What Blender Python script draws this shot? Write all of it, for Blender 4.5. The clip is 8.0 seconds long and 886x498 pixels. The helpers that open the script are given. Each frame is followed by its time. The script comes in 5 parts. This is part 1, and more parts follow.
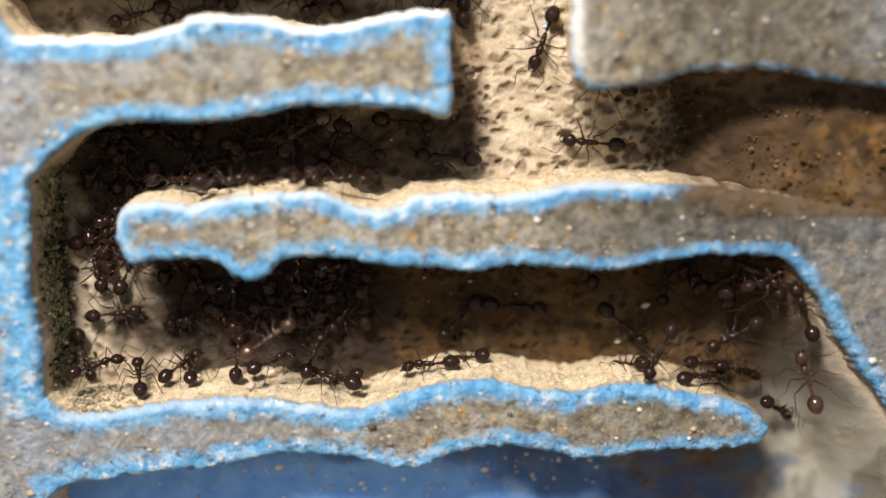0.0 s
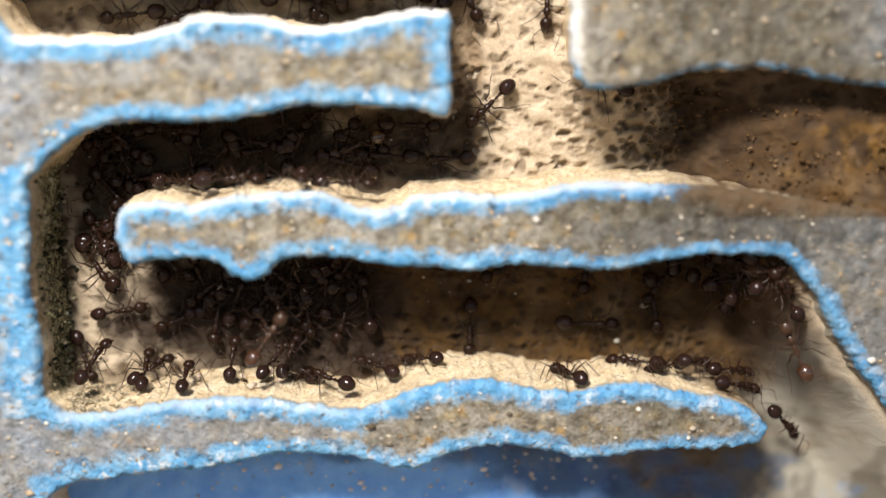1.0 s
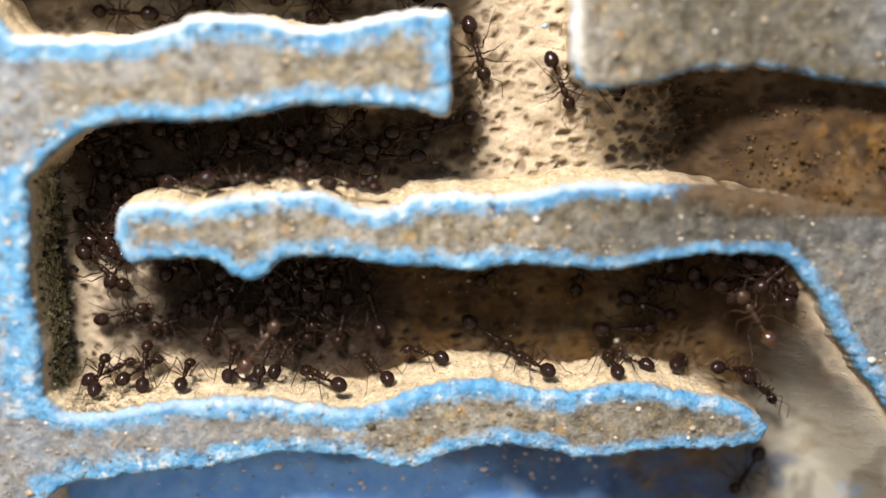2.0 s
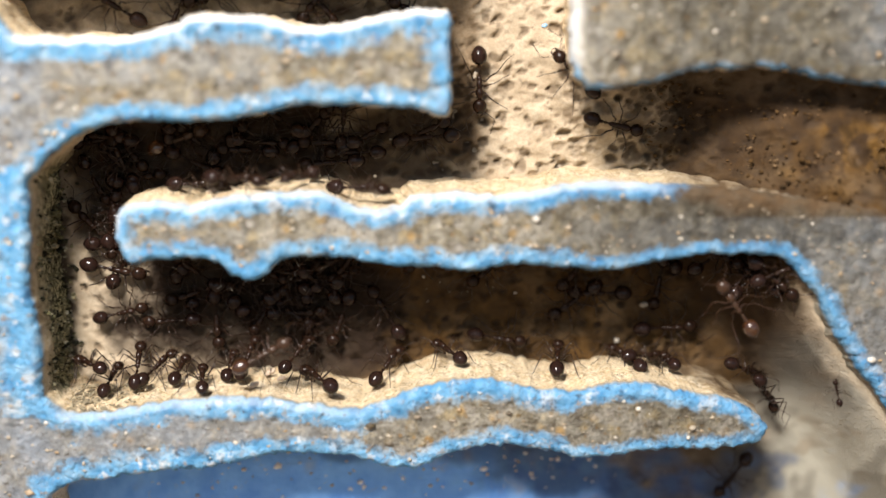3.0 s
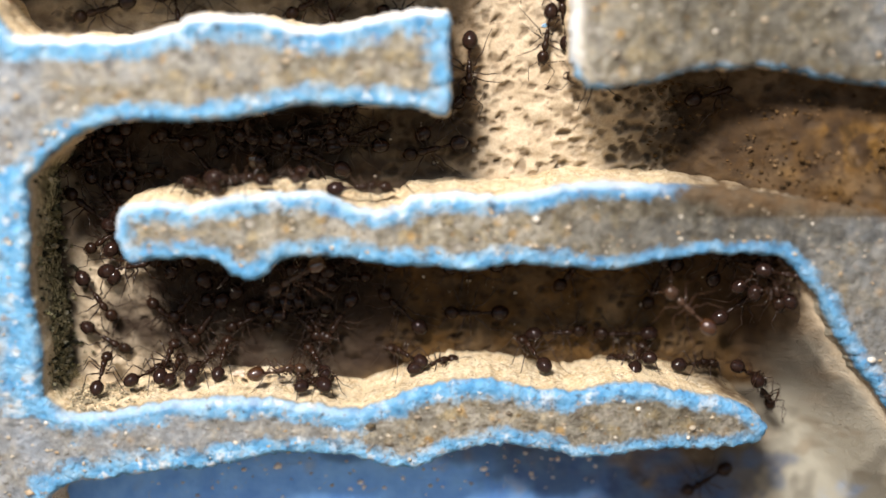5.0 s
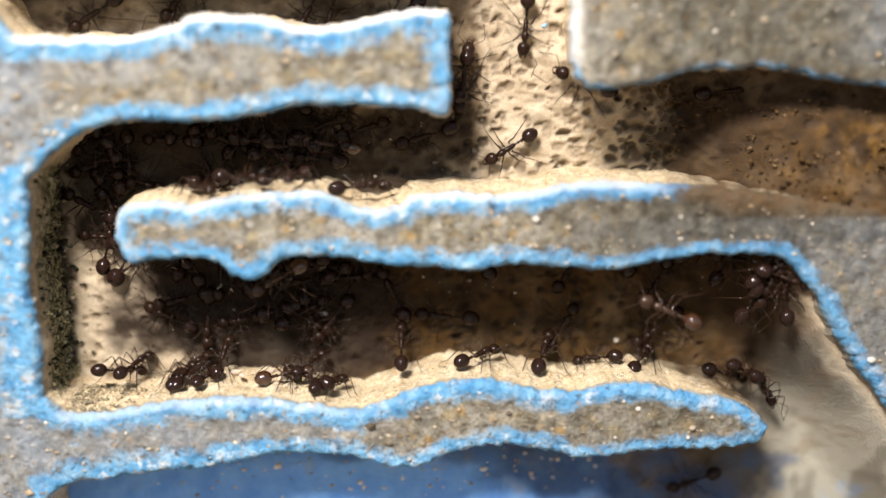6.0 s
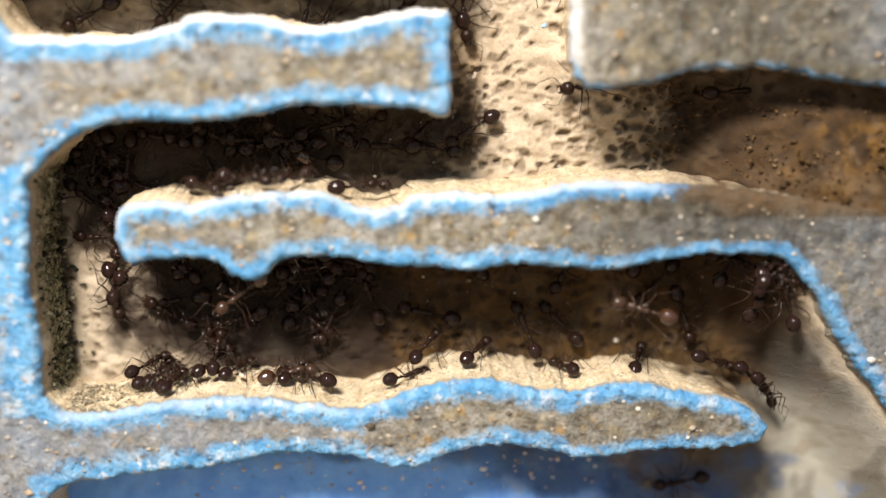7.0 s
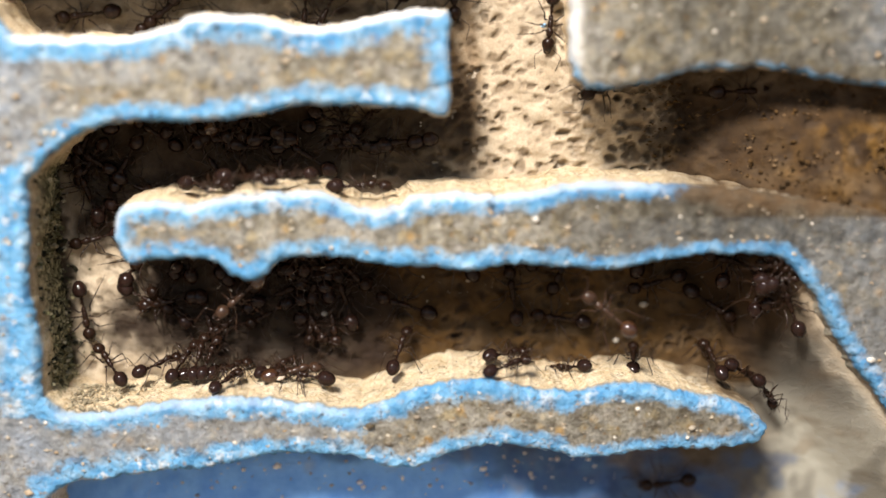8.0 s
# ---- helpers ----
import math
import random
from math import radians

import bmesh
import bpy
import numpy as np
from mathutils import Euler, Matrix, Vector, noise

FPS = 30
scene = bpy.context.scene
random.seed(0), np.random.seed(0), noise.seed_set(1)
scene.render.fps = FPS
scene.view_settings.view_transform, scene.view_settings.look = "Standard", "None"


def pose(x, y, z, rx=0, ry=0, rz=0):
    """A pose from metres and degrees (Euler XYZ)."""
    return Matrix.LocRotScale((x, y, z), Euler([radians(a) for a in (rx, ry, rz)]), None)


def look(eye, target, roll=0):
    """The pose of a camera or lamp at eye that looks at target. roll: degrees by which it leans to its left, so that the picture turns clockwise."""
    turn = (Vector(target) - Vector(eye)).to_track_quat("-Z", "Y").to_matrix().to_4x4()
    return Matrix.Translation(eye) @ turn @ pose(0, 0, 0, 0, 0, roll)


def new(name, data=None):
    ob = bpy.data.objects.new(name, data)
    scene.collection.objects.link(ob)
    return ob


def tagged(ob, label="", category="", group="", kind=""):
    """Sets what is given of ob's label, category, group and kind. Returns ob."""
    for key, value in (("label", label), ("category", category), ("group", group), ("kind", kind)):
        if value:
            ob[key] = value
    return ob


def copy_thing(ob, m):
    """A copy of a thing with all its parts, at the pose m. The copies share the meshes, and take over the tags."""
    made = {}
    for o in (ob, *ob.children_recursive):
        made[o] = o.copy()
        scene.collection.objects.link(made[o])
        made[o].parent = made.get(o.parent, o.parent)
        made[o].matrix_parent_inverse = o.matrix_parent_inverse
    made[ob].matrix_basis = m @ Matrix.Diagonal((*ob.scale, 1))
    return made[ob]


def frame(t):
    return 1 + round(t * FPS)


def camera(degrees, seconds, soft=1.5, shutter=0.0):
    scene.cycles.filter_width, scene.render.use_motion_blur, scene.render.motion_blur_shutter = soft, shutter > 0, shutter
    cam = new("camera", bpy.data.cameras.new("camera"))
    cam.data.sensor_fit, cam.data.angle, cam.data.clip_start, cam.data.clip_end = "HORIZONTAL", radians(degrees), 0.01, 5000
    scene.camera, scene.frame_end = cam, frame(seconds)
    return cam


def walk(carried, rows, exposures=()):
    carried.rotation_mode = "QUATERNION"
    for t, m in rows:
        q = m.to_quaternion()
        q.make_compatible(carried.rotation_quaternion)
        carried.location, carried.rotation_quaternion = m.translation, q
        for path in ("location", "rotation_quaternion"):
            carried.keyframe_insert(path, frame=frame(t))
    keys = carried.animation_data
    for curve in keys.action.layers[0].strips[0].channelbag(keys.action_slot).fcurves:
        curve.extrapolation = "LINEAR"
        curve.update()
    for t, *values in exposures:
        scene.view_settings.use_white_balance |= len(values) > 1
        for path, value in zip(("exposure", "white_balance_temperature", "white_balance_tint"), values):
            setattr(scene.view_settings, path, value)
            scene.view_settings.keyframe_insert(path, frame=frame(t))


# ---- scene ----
MM = 0.001
DEEP = 13.0  # depth of the carved tunnels, mm

# camera: a close-up lens on a stand, slightly above the middle of the nest
cam = camera(40, 8.0, soft=1.5, shutter=0.4)
cam.data.dof.use_dof = True
cam.data.dof.focus_distance = 0.1462
cam.data.dof.aperture_fstop = 6.0
EYE = Vector((0.0, -0.1346, 0.080))
AIM = Vector((0.00338, 0.00273, 0.05302))


def aim(dx, dz):
    """The fixed camera with its aim off by dx, dz mm."""
    return look(EYE, AIM + Vector((dx, 0, dz)) * MM)


walk(cam, [(0.0, aim(-0.10, 0.08)), (0.9, aim(-0.02, 0.05)), (3.2, aim(0, 0)), (4.6, aim(0, 0)), (8.0, aim(0.07, 0))],
     exposures=[(0.0, 0.34), (0.4, 0.48), (8.0, 0.53)])

# light: a round lamp above and in front of the nest, to its left, and dim daylight in the room
LAMP = Vector((-0.078, -0.234, 0.2834))
world = bpy.data.worlds.new("sky")
scene.world = world
world.use_nodes = True
wn = world.node_tree
sky = wn.nodes.new("ShaderNodeTexSky")
sky.sky_type = "NISHITA"
sky.sun_disc = False
sky.sun_elevation = radians(48)
sky.sun_rotation = radians(194)
wn.links.new(sky.outputs[0], wn.nodes["Background"].inputs[0])
wn.nodes["Background"].inputs[1].default_value = 0.072
lamp = new("lamp", bpy.data.lights.new("lamp", "AREA"))
lamp.data.shape = "DISK"
lamp.data.size = 0.0715
lamp.data.energy = 2.17
lamp.data.color = (1.0, 0.922, 0.85)
lamp.matrix_world = look(LAMP, (0.0, 0.0, 0.052))


# ---- materials ----
def material(name, rough=0.7, spec=0.3):
    """A node material; returns it with its tree and its shader."""
    m = bpy.data.materials.new(name)
    m.use_nodes = True
    b = m.node_tree.nodes["Principled BSDF"]
    b.inputs["Roughness"].default_value = rough
    b.inputs["Specular IOR Level"].default_value = spec
    return m, m.node_tree, b


def add(nt, kind, **values):
    n = nt.nodes.new(kind)
    for k, v in values.items():
        n.inputs[k].default_value = v
    return n


def place_mm(nt):
    """Object coordinates in millimetres."""
    co = nt.nodes.new("ShaderNodeTexCoord")
    v = nt.nodes.new("ShaderNodeVectorMath")
    v.operation = "SCALE"
    v.inputs["Scale"].default_value = 1000.0
    nt.links.new(co.outputs["Object"], v.inputs[0])
    return v.outputs[0]


def grain(nt, co, scale, detail=3.0, rough=0.6, warp=0.0):
    n = add(nt, "ShaderNodeTexNoise", Scale=scale, Detail=detail, Roughness=rough, Distortion=warp)
    nt.links.new(co, n.inputs["Vector"])
    return n.outputs["Fac"]


def ramp(nt, fac, *stops):
    r = nt.nodes.new("ShaderNodeValToRGB")
    els = r.color_ramp.elements
    while len(els) < len(stops):
        els.new(0.5)
    for e, (p, c) in zip(els, stops):
        e.position = p
        e.color = (*c, 1) if isinstance(c, tuple) else (c, c, c, 1)
    nt.links.new(fac, r.inputs[0])
    return r.outputs[0]


def blend(nt, fac, a, b, mode="MIX"):
    n = nt.nodes.new("ShaderNodeMix")
    n.data_type = "RGBA"
    n.blend_type = mode
    for sock, v in ((n.inputs[0], fac), (n.inputs[6], a), (n.inputs[7], b)):
        if isinstance(v, (int, float)):
            sock.default_value = v
        elif isinstance(v, tuple):
            sock.default_value = (*v, 1)
        else:
            nt.links.new(v, sock)
    return n.outputs[2]


def calc(nt, op, a, b=0.0, clamp=False):
    n = nt.nodes.new("ShaderNodeMath")
    n.operation = op
    n.use_clamp = clamp
    for sock, v in zip(n.inputs, (a, b)):
        if isinstance(v, (int, float)):
            sock.default_value = v
        else:
            nt.links.new(v, sock)
    return n.outputs[0]


def attr(nt, name):
    n = nt.nodes.new("ShaderNodeAttribute")
    n.attribute_name = name
    return n.outputs["Fac"]


def relief(nt, b, height, dist, strength=1.0):
    n = add(nt, "ShaderNodeBump", Strength=strength, Distance=dist)
    nt.links.new(height, n.inputs["Height"])
    nt.links.new(n.outputs[0], b.inputs["Normal"])


def face_material():
    """Cut face of the cast block: grey-brown sand with pale and ochre grains, worn blue paint along the rims."""
    m, nt, b = material("painted_sand_cast", 0.8, 0.2)
    co = place_mm(nt)
    big = grain(nt, co, 0.13, 3)
    mid = grain(nt, co, 0.55, 5, 0.68)
    fine = grain(nt, co, 2.6, 3, 0.7)
    base = ramp(nt, mid, (0.33, (0.10, 0.075, 0.043)), (0.45, (0.215, 0.187, 0.135)), (0.55, (0.31, 0.282, 0.215)), (0.68, (0.50, 0.43, 0.30)))
    base = blend(nt, calc(nt, "MULTIPLY", ramp(nt, big, (0.45, 0.0), (0.62, 1.0)), 0.35), base, (0.25, 0.26, 0.265))
    for scale, share, tints in ((0.52, 0.42, ((0.0, (0.46, 0.27, 0.08)), (0.35, (0.60, 0.48, 0.28)), (0.7, (0.78, 0.74, 0.66)), (1.0, (0.07, 0.05, 0.035)))),
                                (1.3, 0.42, ((0.0, (0.36, 0.20, 0.06)), (0.4, (0.10, 0.08, 0.05)), (0.75, (0.70, 0.64, 0.52)), (1.0, (0.05, 0.04, 0.03))))):
        vor = add(nt, "ShaderNodeTexVoronoi", Scale=scale)
        nt.links.new(co, vor.inputs["Vector"])
        spots = ramp(nt, vor.outputs["Distance"], (0.14, 1.0), (0.40, 0.0))
        pick_one = nt.nodes.new("ShaderNodeSeparateColor")
        nt.links.new(vor.outputs["Color"], pick_one.inputs[0])
        tint = ramp(nt, pick_one.outputs[1], *tints)
        spots = calc(nt, "MULTIPLY", spots, ramp(nt, pick_one.outputs[0], (share, 0.0), (share + 0.1, 0.8)))
        base = blend(nt, spots, base, tint)
    for shift, tint in ((0.0, (0.44, 0.34, 0.17)), (37.0, (0.50, 0.47, 0.40))):  # ochre and pale patches
        moved = nt.nodes.new("ShaderNodeVectorMath")
        moved.inputs[1].default_value = (shift, shift, shift)
        nt.links.new(co, moved.inputs[0])
        base = blend(nt, ramp(nt, grain(nt, moved.outputs[0], 0.42, 4, 0.6), (0.52, 0.0), (0.64, 0.6)), base, tint)
    base = blend(nt, ramp(nt, fine, (0.32, 0.38), (0.55, 0.0)), base, (0.09, 0.075, 0.055))
    haze = grain(nt, co, 0.24, 4, 0.65)
    wash = calc(nt, "MULTIPLY", attr(nt, "wash"), ramp(nt, haze, (0.34, 0.25), (0.62, 1.0)))
    washed = ramp(nt, mid, (0.35, (0.20, 0.225, 0.25)), (0.5, (0.29, 0.325, 0.365)), (0.66, (0.43, 0.45, 0.47)))
    # face dims to the right: light falloff painted in, along with dirt
    dust = calc(nt, "MULTIPLY", attr(nt, "dirt"), ramp(nt, haze, (0.30, 0.7), (0.62, 1.0)))
    base = blend(nt, dust, base, ramp(nt, mid, (0.36, (0.030, 0.025, 0.015)), (0.53, (0.075, 0.067, 0.050)), (0.68, (0.19, 0.165, 0.12))))
    base = blend(nt, wash, base, washed)
    worn = grain(nt, co, 0.42, 5, 0.68)
    blue = ramp(nt, grain(nt, co, 0.36, 6, 0.64), (0.28, (0.05, 0.21, 0.45)), (0.41, (0.11, 0.35, 0.62)), (0.54, (0.20, 0.46, 0.71)), (0.72, (0.50, 0.66, 0.77)))
    for scale, share, tint in ((0.75, 0.70, (0.74, 0.77, 0.77)), (0.42, 0.80, (0.66, 0.72, 0.76)), (0.8, 0.76, (0.035, 0.05, 0.075)), (0.5, 0.86, (0.05, 0.16, 0.36)), (0.95, 0.84, (0.42, 0.30, 0.17))):  # pale and dark chips in the paint
        ragged = add(nt, "ShaderNodeTexNoise", Scale=1.6, Detail=3.0)
        nt.links.new(co, ragged.inputs["Vector"])
        torn = nt.nodes.new("ShaderNodeVectorMath")
        torn.operation = "MULTIPLY_ADD"
        nt.links.new(ragged.outputs["Color"], torn.inputs[0])
        torn.inputs[1].default_value = (2.2, 2.2, 2.2)
        nt.links.new(co, torn.inputs[2])
        vor = add(nt, "ShaderNodeTexVoronoi", Scale=scale)
        nt.links.new(torn.outputs[0], vor.inputs["Vector"])
        pick_one = nt.nodes.new("ShaderNodeSeparateColor")
        nt.links.new(vor.outputs["Color"], pick_one.inputs[0])
        chip = calc(nt, "MULTIPLY", ramp(nt, vor.outputs["Distance"], (0.22, 0.9), (0.55, 0.0)), ramp(nt, pick_one.outputs[0], (share, 0.0), (share + 0.14, 0.9)))
        blue = blend(nt, chip, blue, tint)
    clean = calc(nt, "SUBTRACT", 1.0, attr(nt, "dirt"))
    blue = blend(nt, calc(nt, "MULTIPLY", clean, ramp(nt, grain(nt, co, 1.0, 4, 0.62), (0.61, 0.0), (0.73, 0.6))), blue, (0.66, 0.73, 0.76))
    dim_blue = ramp(nt, grain(nt, co, 0.36, 6, 0.64), (0.32, (0.04, 0.17, 0.37)), (0.5, (0.12, 0.33, 0.57)), (0.68, (0.30, 0.48, 0.64)))
    blue = blend(nt, calc(nt, "MULTIPLY", attr(nt, "dirt"), 0.8), blue, dim_blue)
    edge = calc(nt, "ADD", attr(nt, "rim"), calc(nt, "MULTIPLY", calc(nt, "SUBTRACT", worn, 0.5), 1.2))
    base = blend(nt, ramp(nt, edge, (0.34, 0.0), (0.50, 0.62), (0.68, 1.0)), base, blue)
    base = blend(nt, ramp(nt, grain(nt, co, 1.3, 4, 0.7), (0.34, 0.7), (0.40, 0.0)), base, (0.10, 0.08, 0.055))
    side = grain(nt, co, 0.6, 5, 0.68)
    cream = ramp(nt, side, (0.3, (0.66, 0.50, 0.29)), (0.48, (0.84, 0.70, 0.47)), (0.66, (0.92, 0.83, 0.64)))
    cream = blend(nt, ramp(nt, grain(nt, co, 2.0, 4, 0.75, 1.2), (0.40, 0.45), (0.52, 0.0)), cream, (0.42, 0.27, 0.13))
    cream = blend(nt, ramp(nt, grain(nt, co, 4.5, 3, 0.7, 0.8), (0.39, 0.4), (0.52, 0.0)), cream, (0.48, 0.34, 0.18))
    cream = blend(nt, ramp(nt, grain(nt, co, 3.0, 3, 0.7), (0.58, 0.0), (0.68, 0.8)), cream, (0.84, 0.77, 0.60))
    bent = nt.nodes.new("ShaderNodeTexNoise")
    bent.inputs["Scale"].default_value = 1.1
    nt.links.new(co, bent.inputs["Vector"])
    shove = nt.nodes.new("ShaderNodeVectorMath")
    shove.operation = "MULTIPLY_ADD"
    nt.links.new(bent.outputs["Color"], shove.inputs[0])
    shove.inputs[1].default_value = (1.6, 1.6, 1.6)
    nt.links.new(co, shove.inputs[2])
    crack = add(nt, "ShaderNodeTexVoronoi", Scale=1.15)
    crack.feature = "DISTANCE_TO_EDGE"
    nt.links.new(shove.outputs[0], crack.inputs["Vector"])
    cracks = calc(nt, "MULTIPLY", ramp(nt, crack.outputs["Distance"], (0.0, 0.75), (0.12, 0.0)), ramp(nt, grain(nt, co, 0.5, 3), (0.42, 0.1), (0.58, 1.0)))
    cream = blend(nt, cracks, cream, (0.22, 0.125, 0.045))
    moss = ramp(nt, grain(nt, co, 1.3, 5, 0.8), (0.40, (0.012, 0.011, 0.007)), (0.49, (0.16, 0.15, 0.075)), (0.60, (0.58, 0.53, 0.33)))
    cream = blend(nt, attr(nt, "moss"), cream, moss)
    cream = blend(nt, attr(nt, "ash"), cream, ramp(nt, side, (0.3, (0.20, 0.185, 0.14)), (0.66, (0.46, 0.42, 0.33))))
    base = blend(nt, 1.0, base, (0.725, 0.735, 0.745), "MULTIPLY")  # the whole cut face toned down evenly
    base = blend(nt, attr(nt, "side"), base, cream)
    # paler rims on the lamp's side: brightness put into the colour
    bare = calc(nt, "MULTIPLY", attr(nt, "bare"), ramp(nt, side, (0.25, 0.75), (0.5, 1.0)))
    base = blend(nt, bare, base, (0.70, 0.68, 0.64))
    brown = calc(nt, "MULTIPLY", attr(nt, "stain"), ramp(nt, grain(nt, co, 0.35, 4, 0.6), (0.3, 0.35), (0.6, 0.95)))
    base = blend(nt, brown, base, (0.10, 0.06, 0.028))
    nt.links.new(base, b.inputs["Base Color"])
    h = calc(nt, "ADD", calc(nt, "MULTIPLY", mid, 0.6), calc(nt, "MULTIPLY", fine, 0.5))
    h = calc(nt, "ADD", h, calc(nt, "MULTIPLY", calc(nt, "MULTIPLY", attr(nt, "side"), grain(nt, co, 3.2, 4, 0.7, 1.5)), 0.34))
    h = calc(nt, "ADD", h, calc(nt, "MULTIPLY", calc(nt, "MULTIPLY", attr(nt, "rim"), grain(nt, co, 1.5, 3, 0.6)), 0.7))
    relief(nt, b, h, 0.0007, 0.9)
    return m


def panel_material():
    """Pale porous cast of the rear wall, with brown stains and painted-in shade and dirt."""
    m, nt, b = material("porous_cast", 0.85, 0.15)
    co = place_mm(nt)
    mid = grain(nt, co, 0.35, 4, 0.6)
    fine = grain(nt, co, 3.0, 4, 0.7)
    base = ramp(nt, mid, (0.3, (0.37, 0.295, 0.20)), (0.65, (0.52, 0.437, 0.322)))
    base = blend(nt, ramp(nt, fine, (0.33, 0.35), (0.6, 0.0)), base, (0.22, 0.16, 0.10))
    base = blend(nt, attr(nt, "grey"), base, (0.35, 0.335, 0.275))
    rag = grain(nt, co, 0.22, 5, 0.65)
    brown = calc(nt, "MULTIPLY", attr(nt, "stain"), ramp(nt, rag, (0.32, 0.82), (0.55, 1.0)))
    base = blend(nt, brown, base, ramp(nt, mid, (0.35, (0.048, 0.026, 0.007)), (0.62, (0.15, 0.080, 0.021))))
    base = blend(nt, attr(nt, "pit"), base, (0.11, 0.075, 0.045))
    base = blend(nt, attr(nt, "blue"), base, ramp(nt, mid, (0.3, (0.13, 0.33, 0.80)), (0.65, (0.22, 0.48, 0.92))))
    # dark patches: tunnel shade and dirt, both put into the colour
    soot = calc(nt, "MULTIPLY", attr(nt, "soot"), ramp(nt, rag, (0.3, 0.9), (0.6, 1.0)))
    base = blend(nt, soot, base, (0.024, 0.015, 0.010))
    nt.links.new(base, b.inputs["Base Color"])
    relief(nt, b, calc(nt, "ADD", mid, fine), 0.0003, 0.6)
    return m


def ant_material(name, dark, light, rough, spec=0.28, rugged=0.25):
    m, nt, b = material(name, rough, spec)
    co = place_mm(nt)
    n = grain(nt, co, 2.5, 4, 0.7)
    nt.links.new(ramp(nt, n, (0.3, dark), (0.7, light)), b.inputs["Base Color"])
    relief(nt, b, grain(nt, co, 9.0, 2, 0.6), 0.00003, rugged)
    return m


def table_material():
    m, nt, b = material("table_wood", 0.5, 0.3)
    co = place_mm(nt)
    n = grain(nt, co, 0.05, 5, 0.7, 1.5)
    nt.links.new(ramp(nt, n, (0.3, (0.13, 0.08, 0.045)), (0.7, (0.26, 0.17, 0.10))), b.inputs["Base Color"])
    return m


FACE, PANEL, TABLE = face_material(), panel_material(), table_material()
SHELL = ant_material("ant_shell", (0.007, 0.004, 0.003), (0.024, 0.011, 0.006), 0.26, 0.17, 0.15)
GLOSS = ant_material("ant_gaster_shell", (0.010, 0.006, 0.005), (0.022, 0.010, 0.007), 0.13, 0.22, 0.03)
LIMB = ant_material("ant_limb", (0.009, 0.005, 0.003), (0.032, 0.015, 0.008), 0.28, 0.3)
RUST = ant_material("rust_ant_shell", (0.022, 0.012, 0.007), (0.055, 0.028, 0.016), 0.30, 0.35, 0.1)
RUST_LIMB = ant_material("rust_ant_limb", (0.015, 0.008, 0.005), (0.045, 0.022, 0.013), 0.25)
RUST_GASTER = ant_material("rust_ant_gaster", (0.026, 0.010, 0.004), (0.055, 0.022, 0.009), 0.22, 0.9, 0.03)


# ---- mesh helpers ----
def lattice(ix, iy, seed):
    h = (ix * 374761393 + iy * 668265263 + seed * 974711) & 0x7FFFFFFF
    h = ((h ^ (h >> 13)) * 1274126177) & 0x7FFFFFFF
    return ((h ^ (h >> 16)) & 0xFFFF) / 65535.0


def value_noise(x, y, seed=0):
    """Smooth noise from -1 to 1 on arrays."""
    x, y = np.asarray(x, float), np.asarray(y, float)
    ix, iy = np.floor(x).astype(np.int64), np.floor(y).astype(np.int64)
    u, v = x - ix, y - iy
    u, v = u * u * (3 - 2 * u), v * v * (3 - 2 * v)
    a, b = lattice(ix, iy, seed), lattice(ix + 1, iy, seed)
    c, d = lattice(ix, iy + 1, seed), lattice(ix + 1, iy + 1, seed)
    return 2 * ((a * (1 - u) + b * u) * (1 - v) + (c * (1 - u) + d * u) * v) - 1


def fractal(x, y, seed=0, octaves=3):
    return sum(value_noise(x * 2 ** k, y * 2 ** k, seed + k) / 2 ** k for k in range(octaves))


def mesh_ob(name, verts, faces, mat, parent=None, attrs=None, smooth=True):
    """A mesh object from millimetres."""
    me = bpy.data.meshes.new(name)
    me.from_pydata([tuple(c * MM for c in v) for v in verts], [], faces)
    for key, values in (attrs or {}).items():
        me.attributes.new(key, "FLOAT", "POINT").data.foreach_set("value", np.asarray(values, np.float32))
    if smooth:
        me.shade_smooth()
    me.materials.append(mat)
    ob = new(name, me)
    ob.parent = parent
    return ob


def part(name, bm, mat, parent, label=""):
    me = bpy.data.meshes.new(name)
    bm.to_mesh(me)
    bm.free()
    me.shade_smooth()
    me.materials.append(mat)
    ob = new(name, me)
    ob.parent = parent
    return tagged(ob, label)


def spline(points, step):
    """Closed smooth curve through the points, resampled evenly."""
    p = np.array(points, float)
    n = len(p)
    out = []
    for i in range(n):
        a, b, c, d = p[i - 1], p[i], p[(i + 1) % n], p[(i + 2) % n]
        k = max(2, int(np.hypot(*(c - b)) / step * 2))
        t = np.linspace(0, 1, k, endpoint=False)[:, None]
        out.append(0.5 * (2 * b + (c - a) * t + (2 * a - 5 * b + 4 * c - d) * t ** 2 + (3 * b - a - 3 * c + d) * t ** 3))
    q = np.vstack(out)
    seg = np.hypot(*(np.roll(q, -1, 0) - q).T)
    s = np.concatenate([[0], np.cumsum(seg)])
    u = np.linspace(0, s[-1], int(s[-1] / step), endpoint=False)
    q2 = np.vstack([q, q[:1]])
    return np.stack([np.interp(u, s, q2[:, 0]), np.interp(u, s, q2[:, 1])], 1)


def inside(loop, pts):
    x, y = pts[:, 0], pts[:, 1]
    hit = np.zeros(len(pts), bool)
    for (x0, y0), (x1, y1) in zip(loop, np.roll(loop, -1, 0)):
        if y0 == y1:
            continue
        c = ((y0 > y) != (y1 > y)) & (x < (x1 - x0) * (y - y0) / (y1 - y0) + x0)
        hit ^= c
    return hit


